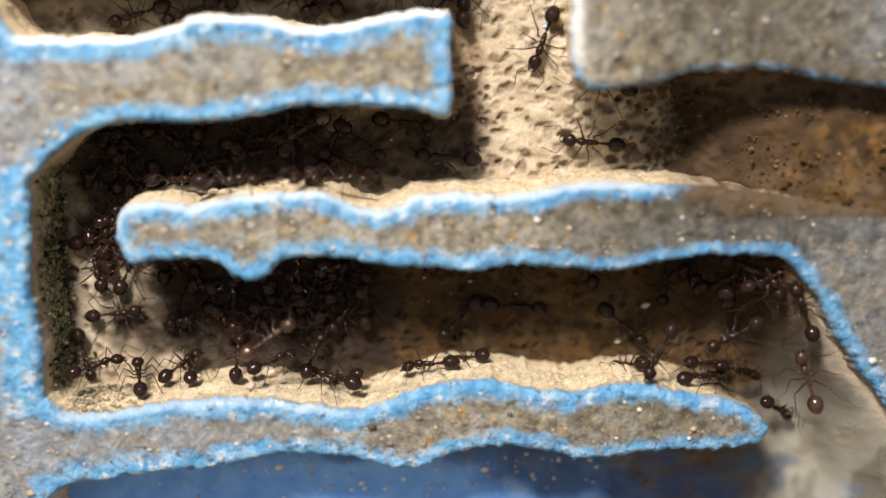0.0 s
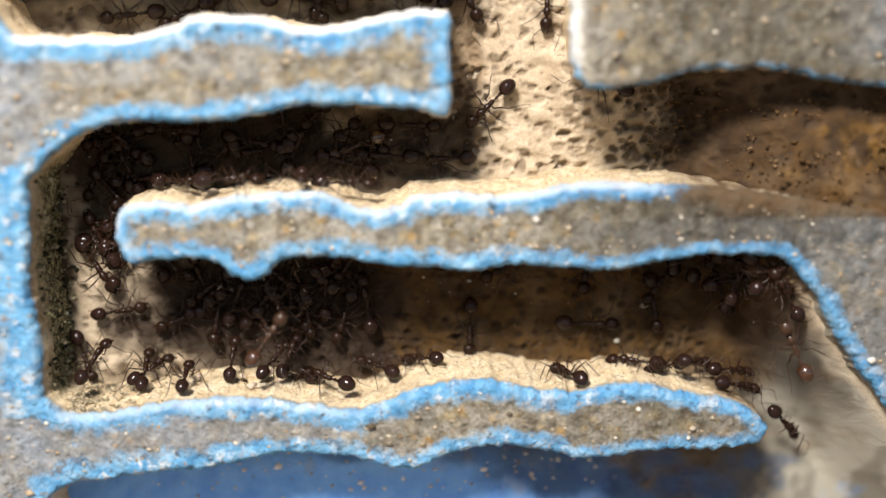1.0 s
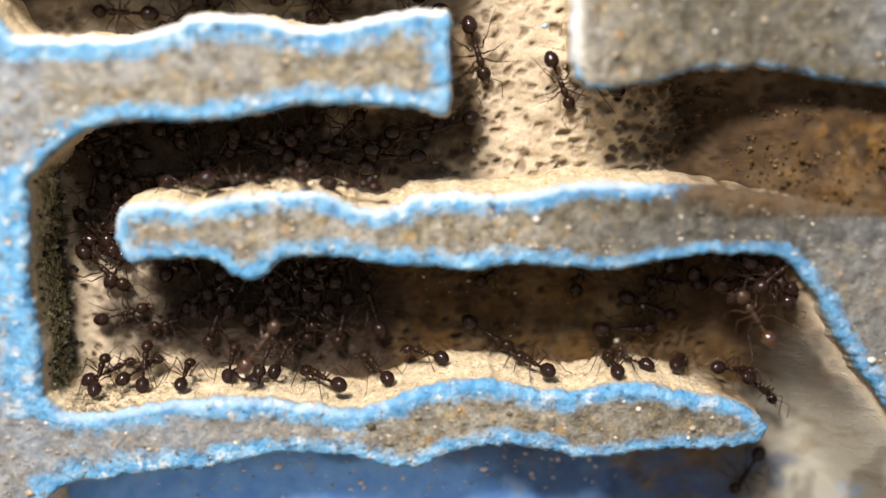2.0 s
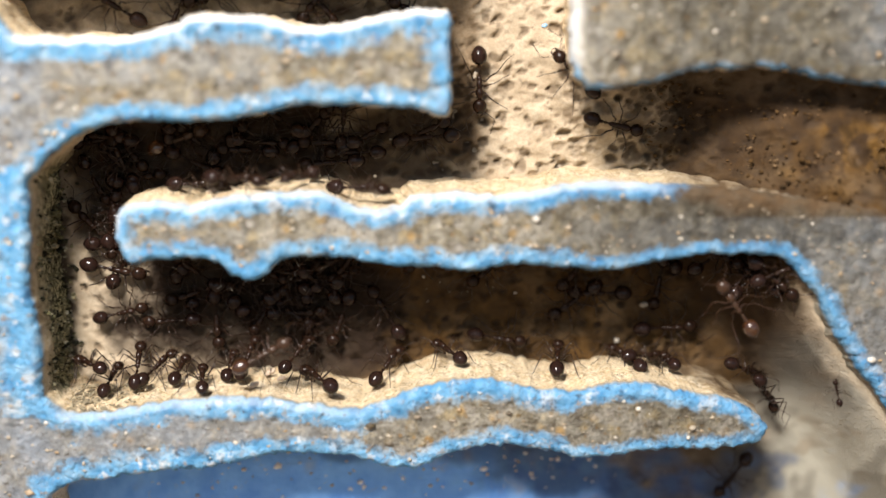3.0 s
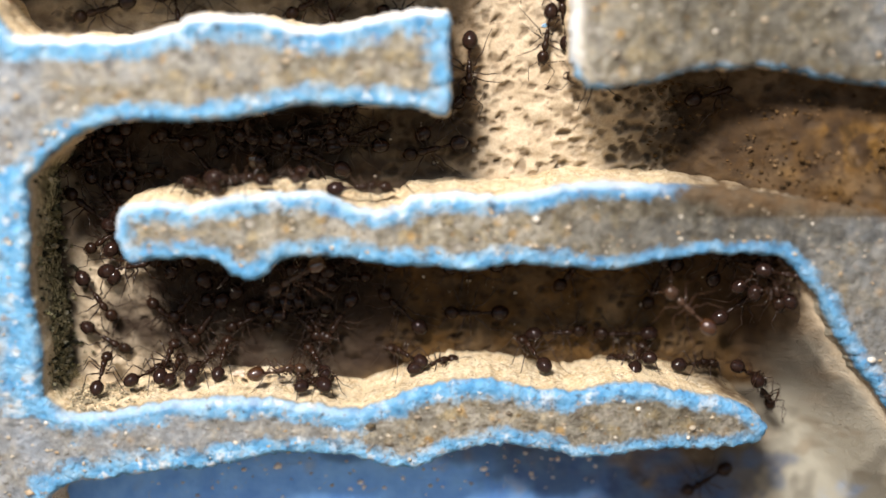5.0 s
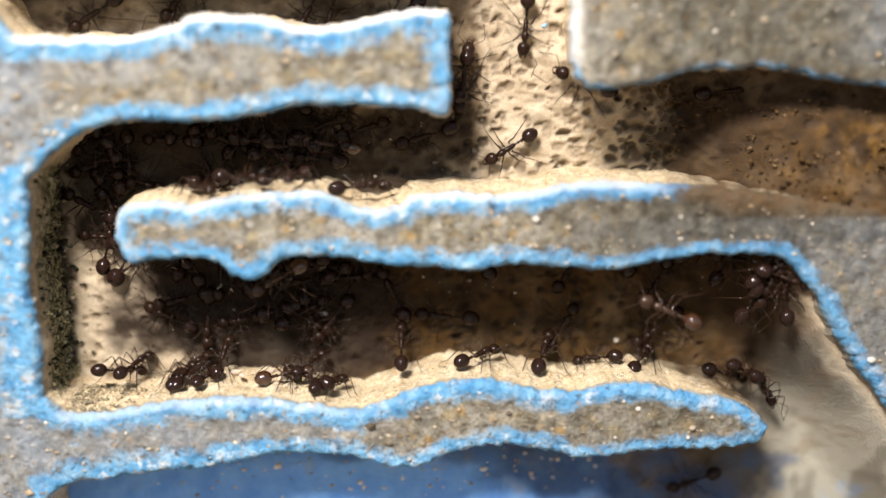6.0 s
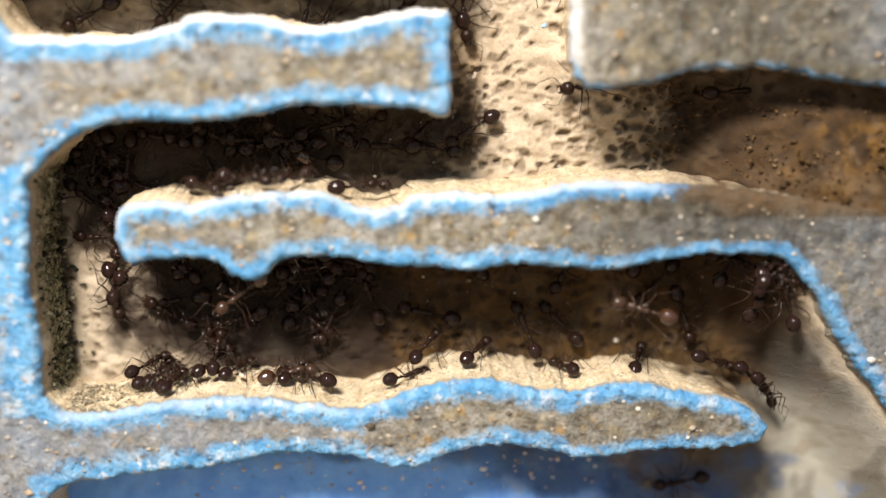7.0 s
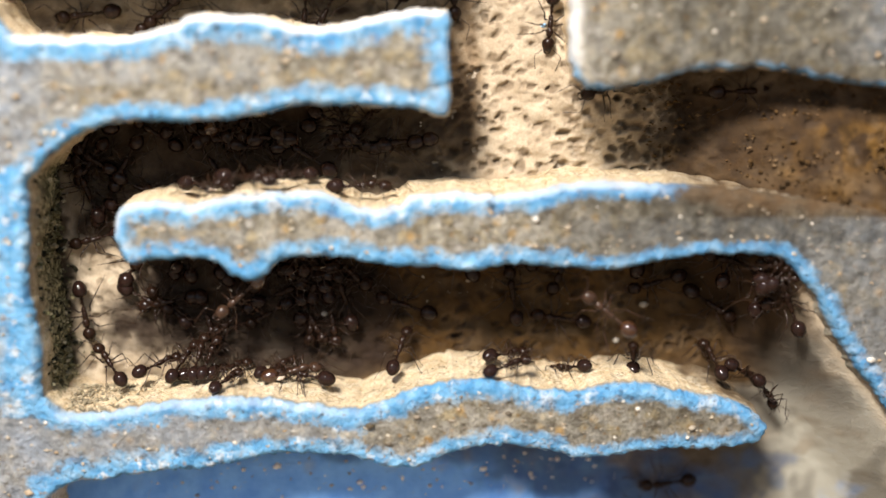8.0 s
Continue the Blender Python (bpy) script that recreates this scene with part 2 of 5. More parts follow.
def distance(loop, pts):
    out = np.empty(len(pts))
    for i in range(0, len(pts), 2000):
        d = pts[i:i + 2000, None, :] - loop[None, :, :]
        out[i:i + 2000] = np.sqrt((d ** 2).sum(2).min(1))
    return out


def soft_step(a, b, x):
    t = np.clip((x - a) / (b - a), 0, 1)
    return t * t * (3 - 2 * t)


def blob(x, z, cx, cz, rx, rz):
    """1 inside an ellipse, fading to 0 at its edge, ragged."""
    r = np.hypot((x - cx) / rx, (z - cz) / rz) + 0.25 * fractal(x * 0.3, z * 0.3, 51)
    return 1 - soft_step(0.55, 1.1, r)


GRAIN_SPOTS = []


def partition(name, points, parent, seed, label, paint=1.0, undercut=0.0, band=1.0):
    """A wall of the nest: an outline in the cut plane, a rounded ragged front rim and rough sides that run back to the rear panel."""
    from mathutils.geometry import delaunay_2d_cdt
    step = 0.24
    loop = spline(points, step)
    area = 0.5 * np.sum(loop[:, 0] * np.roll(loop[:, 1], -1) - np.roll(loop[:, 0], -1) * loop[:, 1])
    if area < 0:
        loop = loop[::-1].copy()
    tan = np.roll(loop, -1, 0) - np.roll(loop, 1, 0)
    tan /= np.hypot(tan[:, 0], tan[:, 1])[:, None] + 1e-9
    nrm = np.stack([tan[:, 1], -tan[:, 0]], 1)  # outwards
    wob = 0.17 * fractal(loop[:, 0] * 0.8, loop[:, 1] * 0.8, seed, 3) + 0.09 * value_noise(loop[:, 0] * 1.9, loop[:, 1] * 1.9, seed + 3) + 0.07 * value_noise(loop[:, 0] * 3.1, loop[:, 1] * 3.1, seed + 4)
    wob = wob + (0.13 * value_noise(loop[:, 0] * 1.5, loop[:, 1] * 1.5, seed + 7) + 0.08 * value_noise(loop[:, 0] * 2.6, loop[:, 1] * 2.6, seed + 8)) * (loop[:, 1] < 40)  # the lower shelf is beaded
    loop = loop + nrm * wob[:, None]
    n = len(loop)
    lo, hi = loop.min(0), loop.max(0)
    lo, hi = np.maximum(lo, (-56, 12)), np.minimum(hi, (66, 92))
    gx, gz = np.meshgrid(np.arange(lo[0], hi[0], 0.34), np.arange(lo[1], hi[1], 0.34))
    rng = np.random.RandomState(seed)
    pts = np.stack([gx.ravel(), gz.ravel()], 1) + rng.uniform(-0.11, 0.11, (gx.size, 2))
    pts = pts[inside(loop, pts)]
    dist = distance(loop, pts)
    pts, dist = pts[dist > 0.2], dist[dist > 0.2]
    allp = np.vstack([loop, pts])
    dd = np.concatenate([np.zeros(n), dist])
    cdt = delaunay_2d_cdt([Vector(p) for p in allp], [], [list(range(n))], 1, 1e-6)
    keep = [o[0] if o else 0 for o in cdt[3]]
    xy = np.array([tuple(v) for v in cdt[0]])
    d = dd[keep]
    r = 0.9
    y = np.where(d < r, r - np.sqrt(np.maximum(0, r * r - (r - np.minimum(d, r)) ** 2)), 0)
    y = y - 0.08 * value_noise(xy[:, 0] * 3.3, xy[:, 1] * 3.3, seed + 6) - 0.16 * fractal(xy[:, 0] * 0.7, xy[:, 1] * 0.7, seed + 9, 3) * soft_step(0, 0.8, d) - 0.10 * value_noise(xy[:, 0] * 2.1, xy[:, 1] * 2.1, seed + 5)
    verts = [(a, b, c) for (a, c), b in zip(xy, y)]
    faces = [tuple(f) for f in cdt[2]]
    width = np.where((xy[:, 1] > 74.5) & (xy[:, 0] < 3), 5.0, np.where((xy[:, 1] < 31) & (xy[:, 0] < -12), 5.0, np.where(xy[:, 0] > 18, 3.0, 3.7)))
    width = np.where((xy[:, 0] < -41.5) & (xy[:, 1] > 34) & (xy[:, 1] < 63), 8.5, width) * band
    rim = (1 - np.clip(d / width, 0, 1)) * paint
    rim = list(rim * (1 - soft_step(26, 36, xy[:, 0]) * (xy[:, 1] > 54.5) * (xy[:, 1] < 64)))
    lit = np.clip(nrm @ np.array((-0.55, 0.83)), 0, 1)  # rims facing up and left: lamp brightness painted in, plus pale crust low down
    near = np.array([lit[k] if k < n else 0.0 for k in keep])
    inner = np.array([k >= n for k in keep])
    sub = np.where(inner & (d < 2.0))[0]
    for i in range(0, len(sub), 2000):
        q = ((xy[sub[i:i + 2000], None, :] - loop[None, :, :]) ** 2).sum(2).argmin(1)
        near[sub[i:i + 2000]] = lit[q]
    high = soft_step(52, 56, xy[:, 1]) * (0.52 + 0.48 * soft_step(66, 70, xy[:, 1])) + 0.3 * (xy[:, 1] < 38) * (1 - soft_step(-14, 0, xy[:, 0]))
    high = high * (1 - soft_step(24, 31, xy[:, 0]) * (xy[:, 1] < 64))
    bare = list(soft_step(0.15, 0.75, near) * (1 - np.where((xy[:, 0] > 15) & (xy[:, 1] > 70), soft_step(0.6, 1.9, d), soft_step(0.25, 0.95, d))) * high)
    side = [0.0] * len(verts)
    # sides
    depths = [1.5, 2.2, 3.0, 4.0, 5.0, 6.2, 7.4, 8.6, 9.8, 11.0, 12.2, DEEP + 0.6]
    index = {}
    for i, k in enumerate(keep):
        if k < n and k not in index:
            index[k] = i
    prev = [index[i] for i in range(n)]
    s = np.arange(n) * step
    for dep in depths:
        off = (0.34 * fractal(s * 0.28, np.full(n, dep * 0.28), seed + 20, 3) + 0.10 * value_noise(s * 1.3, np.full(n, dep * 1.3), seed + 30)) * soft_step(0.5, 3, dep)
        lean = 0.8 * soft_step(43, 47, loop[:, 0]) * (1 - soft_step(49, 52, loop[:, 1])) * (loop[:, 1] > 8)  # the right wall slopes towards the front
        off = off + lean * soft_step(0.5, 7.5, dep)
        off = off - undercut * soft_step(0.5, 11, dep)
        q = loop + nrm * off[:, None]
        row = list(range(len(verts), len(verts) + n))
        verts += [(a, dep, c) for a, c in q]
        rim += [float(np.clip(1 - (dep - 0.9) / 1.2, 0, 1))] * n
        side += [float(np.clip((dep - 0.9) / 1.4, 0, 1))] * n
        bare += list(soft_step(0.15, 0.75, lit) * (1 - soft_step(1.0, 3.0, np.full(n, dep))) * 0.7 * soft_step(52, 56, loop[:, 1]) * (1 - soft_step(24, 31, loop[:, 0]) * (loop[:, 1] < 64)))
        for i in range(n):
            j = (i + 1) % n
            faces.append((prev[i], row[i], row[j], prev[j]))
        prev = row
    v = np.array(verts)
    # moss thins towards the front; the paler tone there stands in for light
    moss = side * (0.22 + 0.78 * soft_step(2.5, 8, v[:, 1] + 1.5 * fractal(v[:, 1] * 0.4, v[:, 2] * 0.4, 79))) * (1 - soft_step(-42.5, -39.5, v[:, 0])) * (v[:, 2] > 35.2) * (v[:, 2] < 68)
    stain = np.maximum(blob(v[:, 0], v[:, 2], 49, 60, 18, 8) * soft_step(56.0, 59, v[:, 2]), soft_step(26, 36, v[:, 0] + 2 * fractal(v[:, 0] * 0.3, v[:, 1] * 0.3, 73)) * soft_step(-2.6, 0.2, v[:, 2] - np.interp(v[:, 0], [26, 42, 58, 66], [60.8, 59.3, 57.8, 57.4]) + 0.9 * fractal(v[:, 0] * 0.4, v[:, 2] * 0.4, 74)) * (v[:, 2] < 66))
    stain = np.maximum(stain, np.array(side) * soft_step(35, 38.5, v[:, 0] + 0.35 * v[:, 1] + 1.2 * fractal(v[:, 0] * 0.5, v[:, 1] * 0.5, 77)) * (1 - soft_step(43, 46, v[:, 0])) * soft_step(1, 3, v[:, 1]) * (v[:, 2] > 29) * (v[:, 2] < 37))
    x, z = v[:, 0], v[:, 2]
    wash = np.maximum.reduce([1 - soft_step(-45, -34, x), 0.45 * (1 - soft_step(-34, -8, x)) * (z > 72), 0.75 * (1 - soft_step(-30, 4, x)) * (z < 37), 0.38 * soft_step(38, 50, x) * (z < 57), 0.15 * soft_step(14, 30, x) * (z > 45) * (z < 57), 0.5 * soft_step(44, 54, x) * (z > 74)])
    wash = wash * (1 - np.array(side))
    ash = soft_step(42, 46, x) * (1 - soft_step(50, 54, z))
    # mask for the painted falloff and dirt, stronger to the right
    dirt = np.maximum(0.72 * soft_step(18, 32, x) * (z > 68), 0.97 * soft_step(4, 34, x) * (z < 68) * np.where(z < 39, 0.4, 1.0) * (1 - 0.4 * soft_step(42, 48, x) * (z < 54))) * (1 - np.array(side))
    spots_here = rng.choice(len(pts), min(len(pts), len(pts) // 27), replace=False)
    GRAIN_SPOTS.extend((pts[i, 0], pts[i, 1]) for i in spots_here if dist[i] > 1.2)
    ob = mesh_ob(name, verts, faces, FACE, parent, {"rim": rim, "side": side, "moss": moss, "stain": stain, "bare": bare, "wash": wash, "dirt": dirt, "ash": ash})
    bm = bmesh.new()
    bm.from_mesh(ob.data)
    bmesh.ops.recalc_face_normals(bm, faces=bm.faces)
    bm.to_mesh(ob.data)
    bm.free()
    return tagged(ob, label)


# ---- the nest ----
nest = tagged(new("ant_nest"), "upright cast ant nest with carved tunnels and blue-painted rims", "ant nest")

UPPER_TOP = [(-42.7, 77.2), (-38.5, 77.1), (-32.4, 77.2), (-28.8, 77.6), (-25.6, 78.6), (-24.7, 79.3), (-20.2, 79.5), (-15.9, 79.2), (-12.9, 78.3), (-9.2, 78.3), (-5.5, 79.1), (-1.8, 79.7), (1.8, 80.0), (3.6, 79.8), (4.2, 78.7), (4.2, 73.8), (4.1, 69.5), (3.6, 68.5), (2.4, 68.6)]
UPPER_BOTTOM = [(0.6, 69.1), (-3.2, 69.5), (-10.6, 69.7), (-14.3, 69.3), (-18.7, 68.4), (-21.8, 68.1), (-24.9, 67.9), (-29.8, 68.1), (-33.5, 67.6), (-36.7, 66.5), (-39.3, 64.9), (-41.1, 63.0), (-42.7, 61.1)]
LEFT_EDGE = [(-43.1, 58.3), (-43.0, 54.5), (-43.6, 50.0), (-43.1, 46.0), (-42.7, 42.1), (-42.8, 38.1), (-42.3, 35.7)]
LOWER_TOP = [(-40.3, 34.4), (-36.0, 34.3), (-30.7, 35.3), (-25.5, 35.8), (-18.4, 35.9), (-12.6, 35.2), (-7.4, 34.5), (-3.5, 35.2), (-0.9, 36.6), (4.4, 37.8), (8.9, 38.0), (13.5, 36.9), (18.8, 36.4), (23.3, 37.2), (27.3, 37.2), (31.9, 36.1), (36.6, 35.4), (39.8, 33.8), (41.5, 31.6), (40.1, 30.0)]
LOWER_BOTTOM = [(36.8, 29.4), (32.2, 29.3), (27.5, 29.2), (22.9, 28.5), (18.9, 28.4), (15.6, 29.3), (11.0, 29.9), (8.3, 29.9), (4.4, 29.0), (0.4, 27.3), (-2.9, 27.5), (-7.5, 28.7), (-15.3, 29.2), (-21.9, 27.9), (-31.8, 26.8), (-37.7, 26.0), (-41.0, 25.0), (-42.8, 23.3)]
partition("partition", [(-66, 84), (-48, 82), (-44.5, 78.5)] + UPPER_TOP + UPPER_BOTTOM + LEFT_EDGE + LOWER_TOP + LOWER_BOTTOM + [(-44, 14), (-46, 0.0), (-66, 0.0)], nest, 3,
          "sandy cast wall with two shelves and blue-painted rims")

MIDDLE_TOP = [(66, 57.4), (58.1, 57.8), (49.0, 58.5), (42.5, 59.3), (37.4, 60.1), (32.2, 60.6), (25.9, 60.8), (20.8, 61.0), (17.0, 60.8), (14.4, 60.2), (10.6, 59.6), (5.6, 59.7), (0.5, 59.6), (-2.0, 58.4), (-3.9, 58.0), (-7.0, 58.6), (-10.2, 59.9), (-13.3, 60.1), (-17.1, 59.7), (-20.9, 59.4), (-24.6, 58.5), (-27.8, 58.9), (-30.6, 59.0), (-32.7, 58.2), (-33.5, 56.1)]
MIDDLE_BOTTOM = [(-33.3, 54.1), (-32.1, 52.0), (-29.3, 52.3), (-24.9, 52.5), (-21.9, 51.9), (-20.6, 50.5), (-18.3, 49.8), (-16.5, 50.6), (-14.8, 52.1), (-10.9, 52.7), (-7.1, 52.4), (-3.3, 51.7), (1.8, 51.4), (6.3, 50.9), (10.7, 51.5), (17.2, 51.3), (22.3, 50.9), (27.4, 51.7), (31.3, 52.4), (36.4, 52.7), (41.4, 52.3), (44.3, 50.1), (46.6, 47.1), (48.8, 43.3), (51.7, 39.2), (55.0, 34.9), (58.9, 29.7), (64.2, 21.8)]
partition("partition", MIDDLE_TOP + MIDDLE_BOTTOM + [(68, 14), (78, 0.0), (84, 20), (84, 50), (76, 57)], nest, 17,
          "sandy cast wall with a long shelf and blue-painted rims")

CORNER = [(17.6, 90), (17.4, 83.5), (17.3, 77.5), (17.7, 73.3), (18.9, 71.8), (20.6, 71.4), (24.3, 71.8), (28.0, 72.5), (31.7, 73.5), (35.4, 73.7), (40.5, 73.5), (44.9, 72.6), (49.4, 71.9), (57.0, 71.4), (66, 71.5), (70, 80), (66, 92), (40, 94), (20, 93)]
partition("partition", CORNER, nest, 29, "sandy cast corner block with pale blue rims", 0.62, 1.0, 0.5)
partition("partition", [(-66, 88), (-40, 87), (-20, 87.5), (0, 87), (3, 89), (2, 95), (-30, 97), (-66, 96)], nest, 41, "sandy cast upper wall of the nest")


FRONT_PLANE = -0.45  # where ants cling at the open front


def panel_depth(x, z):
    """Depth of the rear panel, mm: it comes forward in the blue chamber, along the slanting wall and in the soil-filled side tunnel."""
    slant = ((x - 44.3) * 28.3 + (z - 50.1) * 19.9) / 34.6
    right = 10.5 * soft_step(-10, 0.5, slant) * (1 - soft_step(51, 55, z))
    bank = np.interp(x, [26, 42, 58, 66], [60.8, 59.3, 57.8, 57.4])  # foot of the soil that fills the side tunnel
    heap = (DEEP - 0.5 - 4.4 * soft_step(0, 9, z - bank)) * (1 - soft_step(73, 78, z))
    tunnel = np.clip(heap, 0, None) * soft_step(31, 46, x) * soft_step(53, 56, z)
    low = 2.6 * (1 - soft_step(24, 29.5, z)) * (1 - soft_step(6, 24, x))
    fillet = 2.5 * soft_step(16, 19, x) * (1 - soft_step(28, 38, x)) * soft_step(61, 70, z) * (1 - soft_step(73, 77, z))
    return DEEP - right - np.maximum(tunnel, fillet) - low


def rear_panel():
    step = 0.22
    xs, zs = np.arange(-62, 70, step), np.arange(0.5, 97, step)
    gx, gz = np.meshgrid(xs, zs)
    x, z = gx.ravel(), gz.ravel()
    flat = 1 - 0.8 * (1 - soft_step(26, 29, z)) * (1 - soft_step(10, 26, x)) - 0.75 * soft_step(40, 48, x) * (z < 55)
    soil = soft_step(27, 40, x) * soft_step(56, 60, z) * (1 - soft_step(73, 77, z))
    y = panel_depth(x, z) - soil * (1.0 * fractal(x * 0.2, z * 0.24, 14, 2) + 0.12 * fractal(x * 0.9, z * 0.9, 15, 2)) + flat * (0.30 * fractal(x * 0.12, z * 0.12, 2, 3) + 0.20 * fractal(x * 0.55 + z * 0.2, z * 0.9, 6, 3))
    pit, pit_dark = np.zeros(x.shape), np.zeros(x.shape)
    rng = np.random.RandomState(5)
    nx = len(xs)
    for k in range(2770):
        cx, cz = rng.uniform(-48, 62), rng.uniform(15, 90)
        if 420 <= k < 520:  # the mouth of the upper tunnel
            cx, cz = rng.uniform(-6, 9), rng.uniform(60, 72)
        if k < 420:  # the shaft and the tunnel beside it are the most porous
            cx, cz = rng.uniform(2, 36), rng.uniform(60, 84)
        wide = rng.choice((0.3, 0.45, 0.6, 0.9)) * rng.uniform(0.8, 1.25) * (1.2 if cx > 18 and cz > 55 else 1.0)
        if 420 <= k < 520:
            wide = rng.uniform(0.45, 0.95)
        if k >= 2300:  # large blotched hollows in the lower and side tunnels
            cx, cz = (rng.uniform(-14, 45), rng.uniform(36.5, 52)) if k < 2650 else (rng.uniform(24, 38), rng.uniform(62, 73))
            wide = rng.uniform(0.3, 0.8) if k < 2650 else rng.uniform(0.45, 1.0)
        tall = wide * rng.uniform(0.45, 0.9)
        turn = rng.normal(0.25, 0.45)
        deep = rng.uniform(0.16, 0.52) * min(1.0, wide + 0.3)
        if cx > 40 and cz < 45 or cz < 36 or cx > 36 and cz < 67:
            deep *= 0.2
        if cx > 37 and cz < 46:
            continue
        i0, i1 = int((cx - 1.6 + 62) / step), int((cx + 1.6 + 62) / step)
        j0, j1 = int((cz - 1.6 - 0.5) / step), int((cz + 1.6 - 0.5) / step)
        idx = (np.arange(max(j0, 0), min(j1, len(zs)))[:, None] * nx + np.arange(max(i0, 0), min(i1, nx))[None, :]).ravel()
        u, v = x[idx] - cx, z[idx] - cz
        a, b = u * math.cos(turn) + v * math.sin(turn), v * math.cos(turn) - u * math.sin(turn)
        r = np.hypot(a / wide, b / tall) + 0.25 * value_noise(x[idx] * 2, z[idx] * 2, 8)
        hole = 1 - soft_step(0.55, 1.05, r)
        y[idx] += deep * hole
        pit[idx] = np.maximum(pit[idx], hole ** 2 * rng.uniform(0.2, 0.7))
        # these hollows are also coloured darker inside
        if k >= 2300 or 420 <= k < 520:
            pit_dark[idx] = np.maximum(pit_dark[idx], hole * rng.uniform(0.5, 0.95) * (0.8 if cz > 55 else 1.0))
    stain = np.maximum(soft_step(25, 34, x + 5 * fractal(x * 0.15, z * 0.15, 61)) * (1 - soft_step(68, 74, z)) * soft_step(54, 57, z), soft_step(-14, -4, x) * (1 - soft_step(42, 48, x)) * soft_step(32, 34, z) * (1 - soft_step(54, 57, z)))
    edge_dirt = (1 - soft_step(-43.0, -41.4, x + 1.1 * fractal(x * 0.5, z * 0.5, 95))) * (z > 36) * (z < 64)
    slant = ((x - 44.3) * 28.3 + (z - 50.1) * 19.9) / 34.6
    # darker band to the left of the slanting wall
    slant_dark = 0.8 * soft_step(-14, -9, slant) * (1 - soft_step(-3.6, -1.6, slant + fractal(x * 0.3, z * 0.3, 111))) * soft_step(28, 37, z) * (z < 55) * (x > 30)
    # shade under shelves, blocks and in tunnels painted in as dark patches, with dirt
    soot = np.maximum.reduce([pit_dark, 0.92 * edge_dirt, blob(x, z, -18.5, 44, 23, 12), 0.22 * blob(x, z, 4, 64, 8, 9), 0.5 * blob(x, z, 6, 46, 30, 10), 0.95 * blob(x, z, -17, 39, 18, 7), 0.9 * blob(x, z, -37, 59, 7, 9), 0.9 * blob(x, z, -32, 63, 15, 8), blob(x, z, -23, 63, 24, 9), 0.9 * blob(x, z, -3, 64, 11, 9), 0.25 * blob(x, z, 58, 70, 22, 5), 0.4 * soft_step(0.0, 0.7, fractal(x * 0.28, z * 0.2, 91)) * soft_step(36, 40, x) * (z < 46), 0.75 * np.maximum(soft_step(-0.3, 0.4, fractal(x * 0.22, z * 0.22, 81)), soft_step(0.0, 0.5, fractal(x * 0.6, z * 0.6, 83))) * soft_step(24, 32, x) * soft_step(54, 57, z) * (1 - soft_step(68, 72, z)), 0.15 * blob(x, z, 33, 66, 10, 6), 0.45 * blob(x, z, 48, 60, 9, 4), 0.45 * blob(x, z, -9, 26, 4, 2), 0.5 * blob(x, z, 7, 26, 7, 3), 0.55 * blob(x, z, 45, 48, 7, 7), 0.6 * blob(x, z, 35, 46, 12, 9), 0.4 * blob(x, z, 15, 38, 36, 6), 0.6 * blob(x, z, 46, 42, 3.5, 6), 0.8 * blob(x, z, 35, 22, 14, 11), 0.7 * blob(x, z, 20, 24, 14, 6), 0.55 * soft_step(28, 34, x) * (1 - soft_step(43, 48.5, x + 1.5 * fractal(x * 0.25, z * 0.25, 113))) * (z < 40), 0.3 * blob(x, z, 31.5, 66.5, 6, 6), 0.8 * blob(x, z, 37, 66, 8, 7), 0.6 * blob(x, z, 45, 64.5, 4, 2.5), 0.55 * blob(x, z, 52, 60, 3, 2), 0.8 * blob(x, z, 46, 71.5, 20, 4.5), slant_dark,
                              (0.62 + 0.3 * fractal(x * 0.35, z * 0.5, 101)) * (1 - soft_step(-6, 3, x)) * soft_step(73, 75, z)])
    # browner strip down the shaft, next to the end of the upper shelf
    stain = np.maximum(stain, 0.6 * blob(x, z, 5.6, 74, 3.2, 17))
    stain = np.maximum(stain, 0.35 * soft_step(0.0, 0.7, fractal(x * 0.3, z * 0.45, 97)) * soft_step(19, 24, z) * (1 - soft_step(29, 30, z)))
    blue = blob(x, z, -16, 17, 60, 17) * (1 - soft_step(27, 30, z))
    grey = blob(x, z, 54, 26, 18, 20)
    strip = soft_step(-1.9, -0.7, slant + 0.5 * fractal(x * 0.5, z * 0.5, 71)) * (z < 51)  # lit side of the slanting wall, put in as a paler strip
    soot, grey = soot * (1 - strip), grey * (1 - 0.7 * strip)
    k = len(zs)
    faces = [(j * nx + i, j * nx + i + 1, (j + 1) * nx + i + 1, (j + 1) * nx + i) for j in range(k - 1) for i in range(nx - 1)]
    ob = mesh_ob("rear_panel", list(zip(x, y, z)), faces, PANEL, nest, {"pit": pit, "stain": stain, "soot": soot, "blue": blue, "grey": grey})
    return tagged(ob, "pale porous cast rear panel with brown stains")


rear_panel()


def backing():
    """The solid slab behind the carved part, and the foot that the nest stands on."""
    for name, size, centre in (("backing_slab", (150, 16, 97), (9, 22.2, 48.5)), ("foot", (150, 14.2, 3.0), (9, 7.1, 1.5))):
        bm = bmesh.new()
        bmesh.ops.create_cube(bm, size=MM, matrix=Matrix.Translation(Vector(centre) * MM) @ Matrix.Diagonal((*size, 1)))
        bmesh.ops.bevel(bm, geom=bm.edges[:], offset=1.0 * MM, segments=2, affect="EDGES")
        part(name, bm, SLAB, nest)


